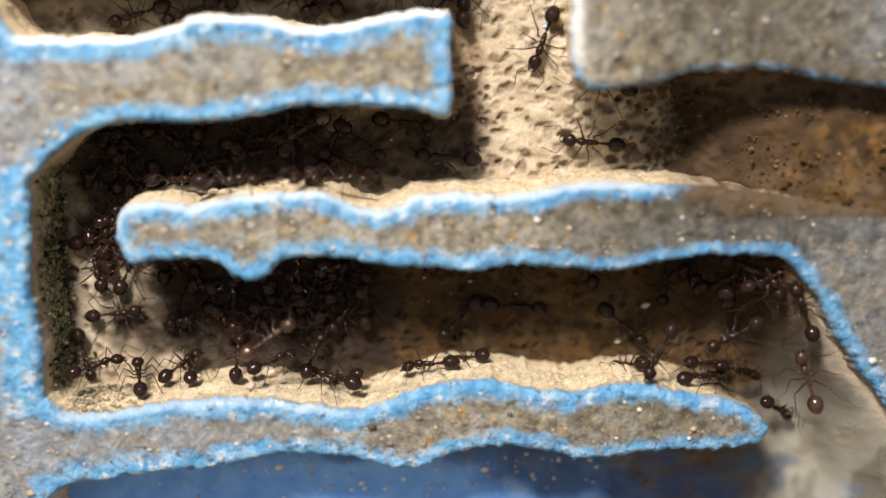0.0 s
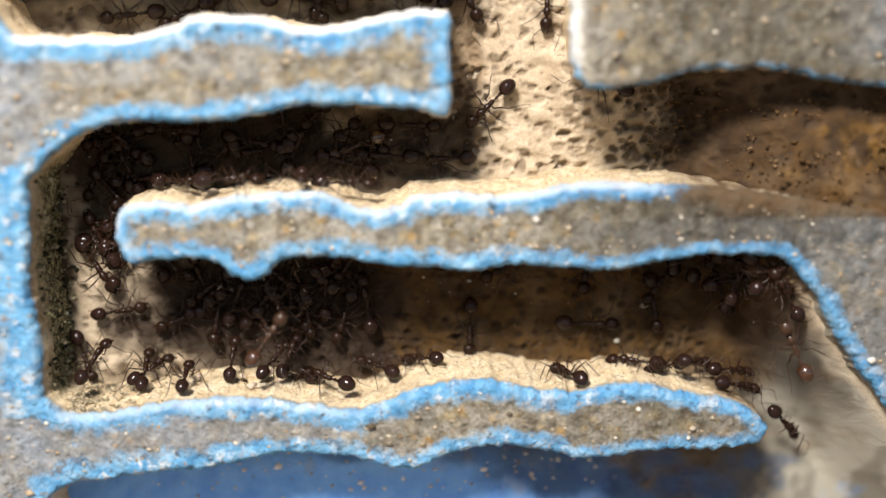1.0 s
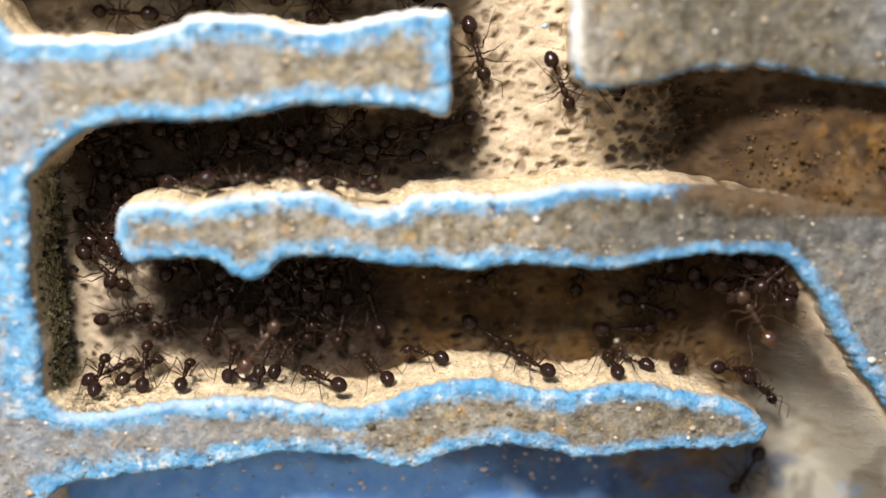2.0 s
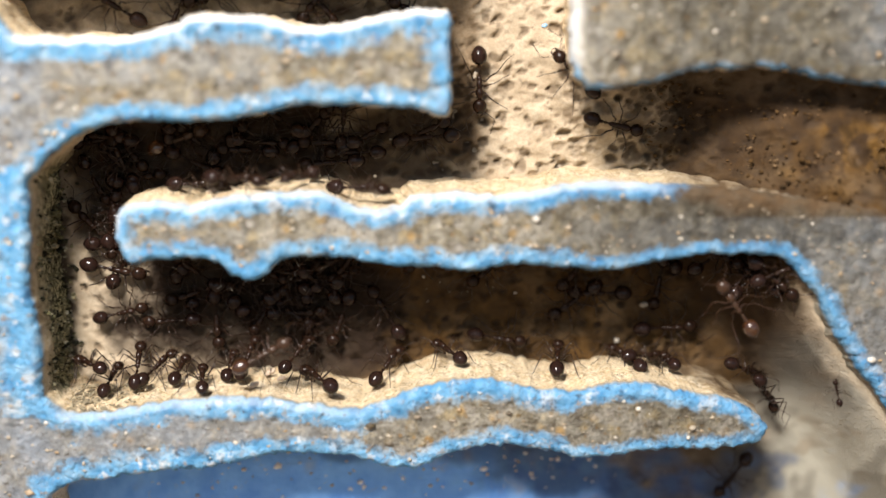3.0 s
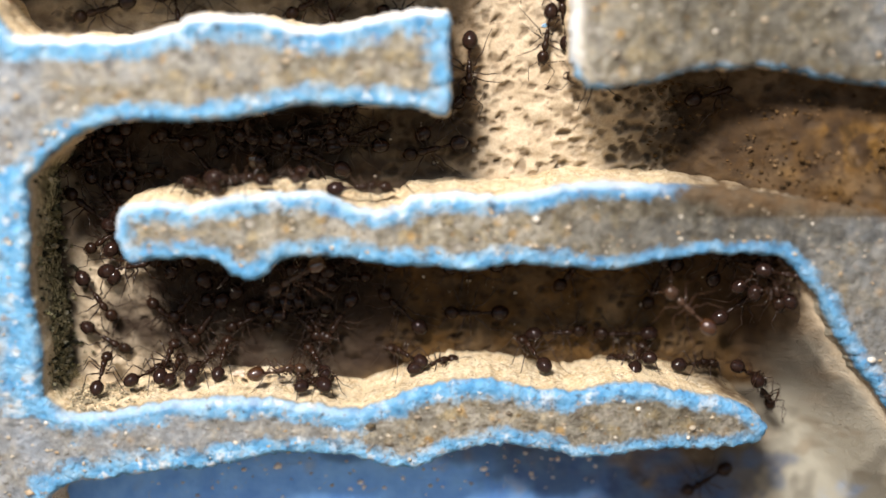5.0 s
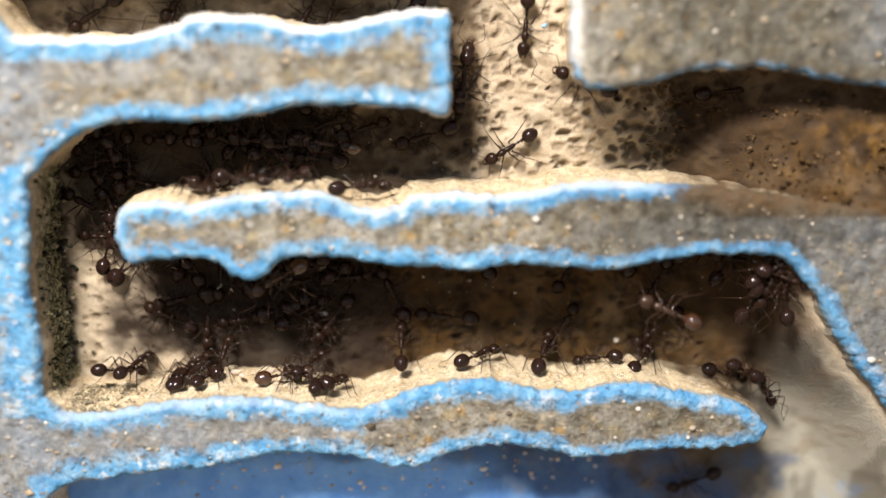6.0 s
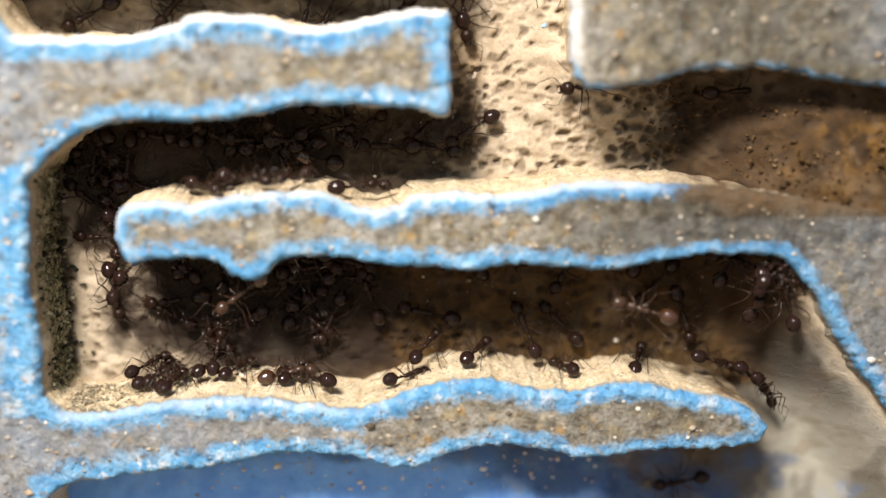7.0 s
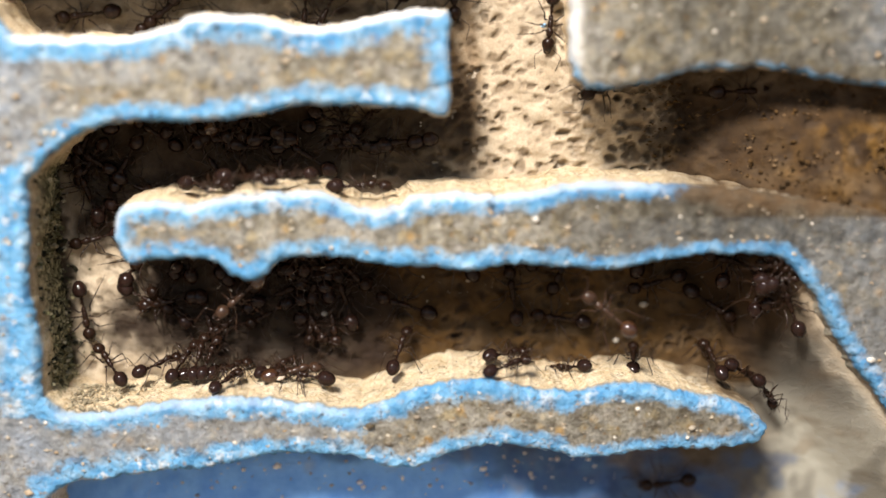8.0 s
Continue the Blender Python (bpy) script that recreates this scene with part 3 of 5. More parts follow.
def slab_material():
    m, nt, b = material("rough_cast", 0.85, 0.15)
    co = place_mm(nt)
    n = grain(nt, co, 0.3, 5, 0.65)
    nt.links.new(ramp(nt, n, (0.3, (0.24, 0.20, 0.15)), (0.7, (0.42, 0.36, 0.28))), b.inputs["Base Color"])
    relief(nt, b, n, 0.0004, 0.6)
    return m


SLAB = slab_material()
backing()


def crumb(bm, centre, r, rng):
    """One irregular grain in mm."""
    made = bmesh.ops.create_icosphere(bm, subdivisions=1, radius=r * MM)["verts"]
    k = Vector((rng.uniform(0.7, 1.3), rng.uniform(0.7, 1.3), rng.uniform(0.5, 0.9)))
    for v in made:
        v.co = Vector((v.co.x * k.x, v.co.y * k.y, v.co.z * k.z)) * rng.uniform(0.65, 1.3) + Vector(centre) * MM


def debris():
    """Dark and sandy crumbs swept into the corner of the lower tunnel and scattered along its floor."""
    rng = random.Random(4)
    bm = bmesh.new()
    xs, zs = [p[0] for p in LOWER_TOP[:18]], [p[1] for p in LOWER_TOP[:18]]
    for k in range(460):
        x = -41.5 + abs(rng.gauss(0, 4.5)) if k < 390 else rng.uniform(-38, 36)
        crumb(bm, (x, rng.uniform(1.0, 11), float(np.interp(x, xs, zs)) + 0.12), rng.uniform(0.06, 0.12 + 0.30 * rng.random()) if k < 390 else rng.uniform(0.05, 0.13), rng)
    me = bpy.data.meshes.new("debris")
    bm.to_mesh(me)
    bm.free()
    me.materials.append(CRUMB)
    tagged(new("debris", me), "dark and sandy crumbs swept into the tunnel corner", "debris", kind="stuff")


def sand_grains():
    """Coarse sand grains that stand out of the cut faces."""
    m, nt, b = material("sand_grain", 0.55, 0.35)
    geo = nt.nodes.new("ShaderNodeNewGeometry")
    tint = ramp(nt, geo.outputs["Random Per Island"], (0.0, (0.06, 0.045, 0.03)), (0.2, (0.22, 0.18, 0.13)), (0.5, (0.40, 0.35, 0.27)), (0.72, (0.34, 0.22, 0.10)), (0.86, (0.50, 0.45, 0.35)), (1.0, (0.66, 0.63, 0.56)))
    nt.links.new(blend(nt, ramp(nt, grain(nt, place_mm(nt), 2.5), (0.35, 0.5), (0.6, 0.0)), tint, (0.16, 0.13, 0.09)), b.inputs["Base Color"])
    rng = random.Random(21)
    bm = bmesh.new()
    for x, z in GRAIN_SPOTS:
        crumb(bm, (x, 0.10, z), min(0.6, rng.lognormvariate(-1.55, 0.45)), rng)
    me = bpy.data.meshes.new("sand_grain")
    bm.to_mesh(me)
    bm.free()
    me.shade_smooth()
    me.materials.append(m)
    ob = new("sand_grain", me)
    ob.parent = nest
    tagged(ob, "pale and ochre sand grains in the cut face", kind="stuff")


sand_grains()

def moss_clumps():
    """Dark and olive clumps of dried moss on the left wall of the nest, thickest in its rear corner."""
    m, nt, b = material("dried_moss", 0.9, 0.1)
    geo = nt.nodes.new("ShaderNodeNewGeometry")
    tint = ramp(nt, geo.outputs["Random Per Island"], (0.0, (0.010, 0.010, 0.007)), (0.3, (0.035, 0.034, 0.020)), (0.55, (0.17, 0.16, 0.08)), (0.8, (0.40, 0.36, 0.21)), (1.0, (0.66, 0.60, 0.43)))
    nt.links.new(blend(nt, ramp(nt, grain(nt, place_mm(nt), 2.5), (0.4, 0.6), (0.6, 0.0)), tint, (0.02, 0.019, 0.012)), b.inputs["Base Color"])
    rng = random.Random(29)
    bm = bmesh.new()
    zs, xs = [p[1] for p in LEFT_EDGE[::-1]], [p[0] for p in LEFT_EDGE[::-1]]
    for k in range(620):
        z = rng.uniform(36, 62)
        wall = float(np.interp(z, zs, xs))
        y = 12.8 - 9.5 * rng.random() ** 1.6
        x = wall + rng.uniform(-0.1, 0.25)
        if k % 5 == 0:  # spread onto the rear panel
            x, y = wall + abs(rng.gauss(0, 0.7 + 0.5 * math.sin(z * 0.55))), 12.9
        crumb(bm, (x, y, z), min(0.5, rng.lognormvariate(-1.55, 0.45)), rng)
    me = bpy.data.meshes.new("moss_clump")
    bm.to_mesh(me)
    bm.free()
    me.materials.append(m)
    ob = new("moss_clump", me)
    ob.parent = nest
    tagged(ob, "dark and olive clumps of dried moss on the wall", kind="stuff")


moss_clumps()


def soil_crumbs():
    """Loose brown, dark and grey crumbs of the soil that fills the side tunnel."""
    m, nt, b = material("soil_crumb", 0.85, 0.15)
    geo = nt.nodes.new("ShaderNodeNewGeometry")
    tint = ramp(nt, geo.outputs["Random Per Island"], (0.0, (0.028, 0.016, 0.006)), (0.4, (0.07, 0.038, 0.012)), (0.75, (0.12, 0.066, 0.022)), (1.0, (0.20, 0.13, 0.07)))
    nt.links.new(blend(nt, ramp(nt, grain(nt, place_mm(nt), 2.5), (0.35, 0.5), (0.6, 0.0)), tint, (0.03, 0.02, 0.01)), b.inputs["Base Color"])
    rng = random.Random(17)
    bm = bmesh.new()
    for k in range(900):
        x, z = 27 + 36 * rng.random() ** 0.8, rng.uniform(57.5, 72)
        crumb(bm, (x, float(panel_depth(x, z)) + rng.uniform(-0.3, 0.15), z), min(0.4, rng.lognormvariate(-1.85, 0.4)), rng)
    me = bpy.data.meshes.new("soil_crumb")
    bm.to_mesh(me)
    bm.free()
    me.shade_smooth()
    me.materials.append(m)
    tagged(new("soil_crumb", me), "loose brown and dark soil crumbs filling the side tunnel", "soil", kind="stuff")


soil_crumbs()

PIT_STONE = ant_material("dark_stone", (0.015, 0.012, 0.007), (0.12, 0.09, 0.05), 0.6)
CRUMB = ant_material("mixed_crumbs", (0.02, 0.016, 0.010), (0.44, 0.37, 0.24), 0.8)
debris()


def dark_pit():
    """One dark stone in the cut face of the lower shelf, standing in for a dark pit."""
    bm = bmesh.new()
    crumb(bm, (-5.1, 0.0, 32.8), 0.55, random.Random(2))
    part("pebble", bm, PIT_STONE, nest, "dark brown stone in place of a dark pit")


dark_pit()


def stray_grain(x, z, r, mat):
    """A grain on the rear panel, standing in for a speck of dust on the front glass."""
    bm = bmesh.new()
    crumb(bm, (0, 0, 0), r, random.Random(int(x * 10)))
    me = bpy.data.meshes.new("sand_grain")
    bm.to_mesh(me)
    bm.free()
    me.shade_smooth()
    me.materials.append(mat)
    ob = tagged(new("sand_grain", me), "pale dust grain set on the rear panel in place of glass dust", "sand grain", "stray grains")
    ob.location = (x * MM, (float(panel_depth(x, z)) - 0.1) * MM, z * MM)


PALE = ant_material("pale_grain", (0.42, 0.38, 0.30), (0.62, 0.58, 0.50), 0.5)
DUSTY, dusty_nt, dusty_b = material("tunnel_dust", 0.6, 0.3)
which = dusty_nt.nodes.new("ShaderNodeObjectInfo")
dusty_nt.links.new(ramp(dusty_nt, which.outputs["Random"], (0.0, (0.30, 0.22, 0.16)), (0.25, (0.62, 0.53, 0.44)), (0.6, (0.78, 0.73, 0.67)), (1.0, (0.86, 0.84, 0.80))), dusty_b.inputs["Base Color"])
for gx, gz, gr in ((28.8, 43.8, 0.5), (25.4, 39.2, 0.5), (-11.1, 42.9, 0.46), (6.9, 47.0, 0.3), (-26.7, 60.0, 0.3), (-4.6, 60.1, 0.25), (1.2, 47.5, 0.25), (12.6, 45.4, 0.22)):
    stray_grain(gx, gz, gr, PALE)
sprinkle = random.Random(8)
for k in range(100):  # pale dust in the blue lower chamber
    stray_grain(sprinkle.uniform(-34, 24), 19.5 + 6.2 * sprinkle.random() ** 0.7, min(0.46, sprinkle.lognormvariate(-1.6, 0.5)), DUSTY)
for k in range(60):  # fine specks in the dark tunnels
    sx, sz = (sprinkle.uniform(-31, 42), sprinkle.uniform(39, 50.5)) if k < 40 else (sprinkle.uniform(-40, 2), sprinkle.uniform(61, 67))
    stray_grain(sx, sz, min(0.16, sprinkle.lognormvariate(-2.6, 0.45)), PALE)


def fibres():
    """Fine pale hairs and scratches of dust in the blue lower chamber, and glints of ant legs made as hairs under the
    shelves.
    """
    rng = random.Random(31)
    bm = bmesh.new()
    for k in range(46):
        # the last 14 hairs stand in for light glinting on ant legs
        x, z = (rng.uniform(-34, 26), rng.uniform(19.5, 26)) if k < 32 else (rng.uniform(-30, -10), rng.uniform(47, 51))
        y = float(panel_depth(x, z)) - 0.2 if k < 32 else rng.uniform(5, 8)
        a, n = rng.uniform(0.3, 2.6), min(2.2, rng.lognormvariate(-0.5, 0.5))
        bend = rng.uniform(-0.35, 0.35)
        tube(bm, [(x, y, z), (x + 0.5 * n * math.cos(a) + bend, y - 0.05, z + 0.5 * n * math.sin(a)), (x + n * math.cos(a), y, z + n * math.sin(a))], [0.016, 0.024, 0.010], 4)
    me = bpy.data.meshes.new("fibres")
    bm.to_mesh(me)
    bm.free()
    me.materials.append(PALE)
    tagged(new("fibres", me), "fine pale hairs in the tunnels, dust and glints on ant legs", "dust", kind="stuff")


def paint_fleck():
    bm = bmesh.new()
    crumb(bm, (0, 0, 0), 0.42, random.Random(9))
    bmesh.ops.scale(bm, vec=(1, 0.35, 1), verts=bm.verts)
    me = bpy.data.meshes.new("paint_fleck")
    bm.to_mesh(me)
    bm.free()
    m, nt, b = material("blue_paint", 0.5, 0.3)
    nt.links.new(ramp(nt, grain(nt, place_mm(nt), 2.0), (0.3, (0.10, 0.34, 0.66)), (0.7, (0.4, 0.62, 0.8))), b.inputs["Base Color"])
    me.materials.append(m)
    ob = tagged(new("paint_fleck", me), "small blue paint fleck stuck to the rear panel", "paint fleck")
    ob.location = (0.0158, 0.0128, 0.0782)


paint_fleck()


def larva(m, size):
    """A pale curved grub."""
    bm = bmesh.new()
    tube(bm, [(-0.75, 0, 0.3), (-0.5, 0, 0.36), (-0.1, 0.05, 0.42), (0.3, 0.02, 0.42), (0.6, -0.08, 0.5), (0.78, -0.15, 0.62)], [0.10, 0.30, 0.40, 0.38, 0.26, 0.08], 10)
    me = bpy.data.meshes.new("larva")
    bm.to_mesh(me)
    bm.free()
    me.shade_smooth()
    me.materials.append(GRUB)
    ob = tagged(new("larva", me), "pale cream ant larva among the ants", "larva", "ant larvae")
    ob.matrix_world = m
    ob.scale = (size, size, size)
    return ob


GRUB = ant_material("larva_skin", (0.42, 0.32, 0.24), (0.60, 0.50, 0.40), 0.35)


# ---- ants ----
def ellipsoid(bm, centre, size, turn=0.0, seg=14, rings=9, egg=0.0):
    """An egg-shaped body in mm; turn: nose up in degrees."""
    m = Matrix.Translation(Vector(centre) * MM) @ Matrix.Rotation(-radians(turn), 4, "Y")
    made = bmesh.ops.create_uvsphere(bm, u_segments=seg, v_segments=rings, radius=1.0)["verts"]
    for v in made:
        x, y, z = v.co.z, v.co.y, -v.co.x
        k = 1 + egg * x
        v.co = m @ Vector((x * size[0] * MM, y * size[1] * k * MM, z * size[2] * k * MM))


def tube(bm, points, radii, seg=6):
    """A jointed tube through points in mm."""
    p = [Vector(q) * MM for q in points]
    rows = []
    for i, c in enumerate(p):
        way = (p[min(i + 1, len(p) - 1)] - p[max(i - 1, 0)]).normalized()
        side = way.cross(Vector((0.13, 0.31, 0.94))).normalized()
        other = way.cross(side)
        r = radii[i] * MM
        rows.append([bm.verts.new(c + side * r * math.cos(a) + other * r * math.sin(a)) for a in (k * math.tau / seg for k in range(seg))])
    for a, b in zip(rows, rows[1:]):
        for k in range(seg):
            bm.faces.new((a[k], b[k], b[(k + 1) % seg], a[(k + 1) % seg]))
    bm.faces.new(rows[0][::-1])
    bm.faces.new(rows[-1])


fibres()


def build_ant(shell, gloss, limb, gaster_up=8):
    """A worker ant, 8 mm long, standing at its origin and facing +x."""
    ant = new("ant")
    bm = bmesh.new()
    ellipsoid(bm, (2.95, 0, 1.45), (0.92, 0.84, 0.70), -18, egg=-0.10)
    ellipsoid(bm, (2.95, 0.62, 1.62), (0.16, 0.10, 0.14), 0, 8, 6)
    ellipsoid(bm, (2.95, -0.62, 1.62), (0.16, 0.10, 0.14), 0, 8, 6)
    head = part("head", bm, shell, ant)
    for s in (1, -1):
        bm = bmesh.new()
        tube(bm, [(3.5, 0.42 * s, 1.28), (3.95, 0.36 * s, 1.0), (4.2, 0.04 * s, 0.9)], [0.16, 0.13, 0.03])
        part("mandible", bm, limb, head)
        bm = bmesh.new()
        tube(bm, [(3.35, 0.32 * s, 1.65), (3.9, 1.0 * s, 2.1), (4.4, 1.65 * s, 2.35), (4.75, 1.7 * s, 2.15), (5.5, 1.5 * s, 1.5), (6.3, 1.3 * s, 0.85)],
             [0.055, 0.05, 0.055, 0.045, 0.05, 0.058])
        part("antenna", bm, limb, head)
    bm = bmesh.new()
    ellipsoid(bm, (1.35, 0, 1.72), (0.76, 0.48, 0.54), 6)
    ellipsoid(bm, (0.35, 0, 1.62), (0.85, 0.37, 0.40), 10)
    ellipsoid(bm, (-0.35, 0, 1.55), (0.50, 0.33, 0.35), 12)
    tube(bm, [(1.9, 0, 1.7), (2.4, 0, 1.55)], [0.18, 0.15], 8)
    part("thorax", bm, shell, ant)
    bm = bmesh.new()
    tube(bm, [(-0.7, 0, 1.45), (-1.1, 0, 1.5), (-1.25, 0, 1.55), (-1.5, 0, 1.45), (-1.75, 0, 1.5), (-2.1, 0, 1.45)], [0.10, 0.13, 0.25, 0.12, 0.27, 0.13], 8)
    part("petiole", bm, shell, ant)
    bm = bmesh.new()
    ellipsoid(bm, (0, 0, 0), (1.15, 0.95, 0.93), 0, 18, 25, egg=0.10)
    turned = Matrix.Translation(Vector((-3.1, 0, 1.5)) * MM) @ Matrix.Rotation(-radians(gaster_up), 4, "Y")
    for v in bm.verts:  # overlapping plates
        u = (0.95 - v.co.x / MM / 1.15) * 1.9
        k = 1 + 0.05 * (u - math.floor(u)) - 0.025
        v.co = turned @ Vector((v.co.x, v.co.y * k, v.co.z * k))
    part("gaster", bm, gloss, ant)
    reach = ((1.25, 0.9, 3.0, 0.9), (0.5, -0.2, 3.1, -0.7), (-0.15, -1.2, 3.1, -2.4))
    for cx, kx, out, fx in reach:
        for s in (1, -1):
            bm = bmesh.new()
            knee = Vector((kx, 1.55 * s, 1.35))
            ankle = Vector((kx + 0.6 * fx, 2.55 * s, -0.75))
            foot = Vector((kx + fx, (out + 0.35) * s, -1.28))
            tube(bm, [(0, 0.1 * s, 0), (0.1, 0.42 * s, -0.1), knee * 0.55, knee, knee.lerp(ankle, 0.4), ankle, ankle.lerp(foot, 0.5), foot],
                 [0.14, 0.11, 0.105, 0.065, 0.075, 0.046, 0.034, 0.028])
            leg = part("leg", bm, limb, ant)
            leg.location = (cx * MM, 0.32 * s * MM, 1.30 * MM)
    return ant


DARK = build_ant(SHELL, GLOSS, LIMB)
tagged(DARK, "dark brown shiny worker ant in a tunnel of the nest", "ant", "ants in the nest")


RED = build_ant(RUST, RUST_GASTER, RUST_LIMB, 4)
tagged(RED, "reddish brown translucent ant at the mouth of a tunnel", "ant", "ants in the nest")


def hatch(size=1.0, label="", kin=None):
    a = copy_thing(kin or DARK, Matrix.Identity(4))
    a.scale = (size, size, size)
    return tagged(a, label)


WALL_ANT = "dark brown shiny worker ant on the porous rear panel"
FLOOR_ANT = "black shiny worker ant on the sandy tunnel floor"
MOUTH_ANT = "reddish brown translucent ant at the mouth of a tunnel"
colony = {}
for key, size, label in (
        ("a1", 0.98, WALL_ANT), ("a2", 1.0, WALL_ANT), ("a3", 0.92, WALL_ANT), ("a4", 0.95, WALL_ANT), ("a5", 0.98, WALL_ANT), ("a6", 0.9, WALL_ANT),
        ("a7", 0.95, WALL_ANT), ("a8", 0.95, WALL_ANT), ("a9", 1.0, WALL_ANT), ("a10", 0.95, WALL_ANT), ("a11", 1.0, WALL_ANT), ("a12", 0.92, WALL_ANT), ("a13", 1.0, WALL_ANT), ("a14", 0.95, WALL_ANT),
        ("l1", 0.87, FLOOR_ANT), ("l2", 0.87, FLOOR_ANT), ("l3", 0.90, FLOOR_ANT), ("l4", 0.87, FLOOR_ANT), ("l5", 0.85, FLOOR_ANT), ("l6", 0.83, FLOOR_ANT),
        ("l7", 0.87, FLOOR_ANT), ("l8", 0.85, FLOOR_ANT), ("l9", 0.87, FLOOR_ANT), ("l12", 0.87, FLOOR_ANT), ("l10", 0.95, WALL_ANT), ("l11", 0.95, WALL_ANT),
        ("m1", 0.92, FLOOR_ANT), ("m2", 0.97, FLOOR_ANT), ("m3", 0.90, FLOOR_ANT), ("m4", 0.92, FLOOR_ANT), ("r10", 0.92, FLOOR_ANT), ("m5", 0.87, FLOOR_ANT),
        ("w1", 1.0, WALL_ANT), ("w2", 1.0, WALL_ANT), ("w3", 1.0, WALL_ANT), ("w4", 0.95, WALL_ANT), ("w5", 1.0, WALL_ANT),
        ("r3", 1.0, WALL_ANT), ("r4", 0.95, WALL_ANT), ("r5", 0.90, FLOOR_ANT), ("r6", 0.90, FLOOR_ANT), ("r7", 0.90, FLOOR_ANT)):
    colony[key] = hatch(size, label)
colony["r2"] = RED
for key, size in (("g1", 0.95), ("g2", 0.95)):
    colony[key] = hatch(size, MOUTH_ANT, RED)
colony["r9"] = hatch(0.42, "small dark brown ant at the mouth of the lower tunnel")
colony["u1"] = hatch(0.95, MOUTH_ANT, RED)

# ants packed in the dark stretches: x from, x to, z from, z to, how many, surface
CROWDS = ((-39, -6, 62, 67.5, 18, "w"), (-39, -33, 49, 62, 11, "w"), (-30, -8, 42.5, 51, 22, "w"), (-38, 3, 79.5, 85, 14, "w"),
          (-14, 42, 49, 51.5, 9, "w"), (30, 43, 47, 51, 5, "w"), (-30, -6, 3.5, 9, 4, "s"))
crowd = []
pick = random.Random(11)
for x0, x1, z0, z1, count, surface in CROWDS:
    for k in range(count):
        a = hatch(pick.uniform(0.85, 1.02), "dark brown ant in a dense cluster of ants" if surface == "w" else "dark brown ant on the lit edge of a shelf", DARK)
        crowd.append((a, surface, x0 + (k + pick.random()) * (x1 - x0) / count, pick.uniform(z0, z1), x0, x1, z0, z1))

GRUBS = [larva(pose(-0.0193, 0.004, 0.0358, 0, 0, 70), 1.0), larva(pose(-0.0175, 0.009, 0.0362, 0, -20, 10), 0.9), larva(pose(-0.0235, 0.0065, 0.0590, 0, 0, 30), 0.8),
         larva(pose(-0.0208, 0.0075, 0.0363, 0, 0, 130), 0.75), larva(pose(-0.0160, 0.0062, 0.0363, 0, 0, 40), 0.7), larva(pose(-0.0262, 0.0080, 0.0362, 0, 0, 100), 0.7)]


# ---- the table under the nest ----
def table():
    bm = bmesh.new()
    bmesh.ops.create_cube(bm, size=1.0, matrix=Matrix.Translation((0, 0, -0.0150)) @ Matrix.Diagonal((0.9, 0.6, 0.03, 1)))
    bmesh.ops.bevel(bm, geom=bm.edges[:], offset=0.004, segments=2, affect="EDGES")
    me = bpy.data.meshes.new("table_top")
    bm.to_mesh(me)
    bm.free()
    me.materials.append(TABLE)
    tagged(new("table_top", me), "plain brown wooden table top under the nest", "table", kind="structure")


table()


# ---- what moves ----
def stance(row):
    """The pose of an ant on the rear panel (w), at the open front (g), on a floor (f) or on the middle shelf (s)."""
    kind = row[1]
    if kind == "f":
        _, _, x, y, z, az, el = row
        way = Vector((math.cos(radians(el)) * math.cos(radians(az)), math.cos(radians(el)) * math.sin(radians(az)), math.sin(radians(el))))
        up = Vector((0, -0.25, 1))
        place = Vector((x, y, z))
    elif kind == "s":
        _, _, x, y, a = row
        way = Vector((math.cos(radians(a)), 0.6 * math.sin(radians(a)), 0)).normalized()
        up = Vector((0, -0.1, 1))
        shelf = MIDDLE_TOP[::-1]
        place = Vector((x, y, float(np.interp(x, [q[0] for q in shelf], [q[1] for q in shelf])) + 0.15))
    elif kind == "g":
        _, _, x, z, a, *deep = row
        way = Vector((math.cos(radians(a)), 0, math.sin(radians(a))))
        up = Vector((0, 1, 0))
        place = Vector((x, deep[0] if deep else FRONT_PLANE, z))
    else:
        _, _, x, z, a = row
        way = Vector((math.cos(radians(a)), 0, math.sin(radians(a))))
        up = Vector((0, -1, 0))
        place = Vector((x, float(panel_depth(x, z)) - 0.15, z))
    side = up.cross(way).normalized()
    top = way.cross(side)
    m = Matrix((way, side, top)).transposed().to_4x4()
    return place * MM, m.to_quaternion()


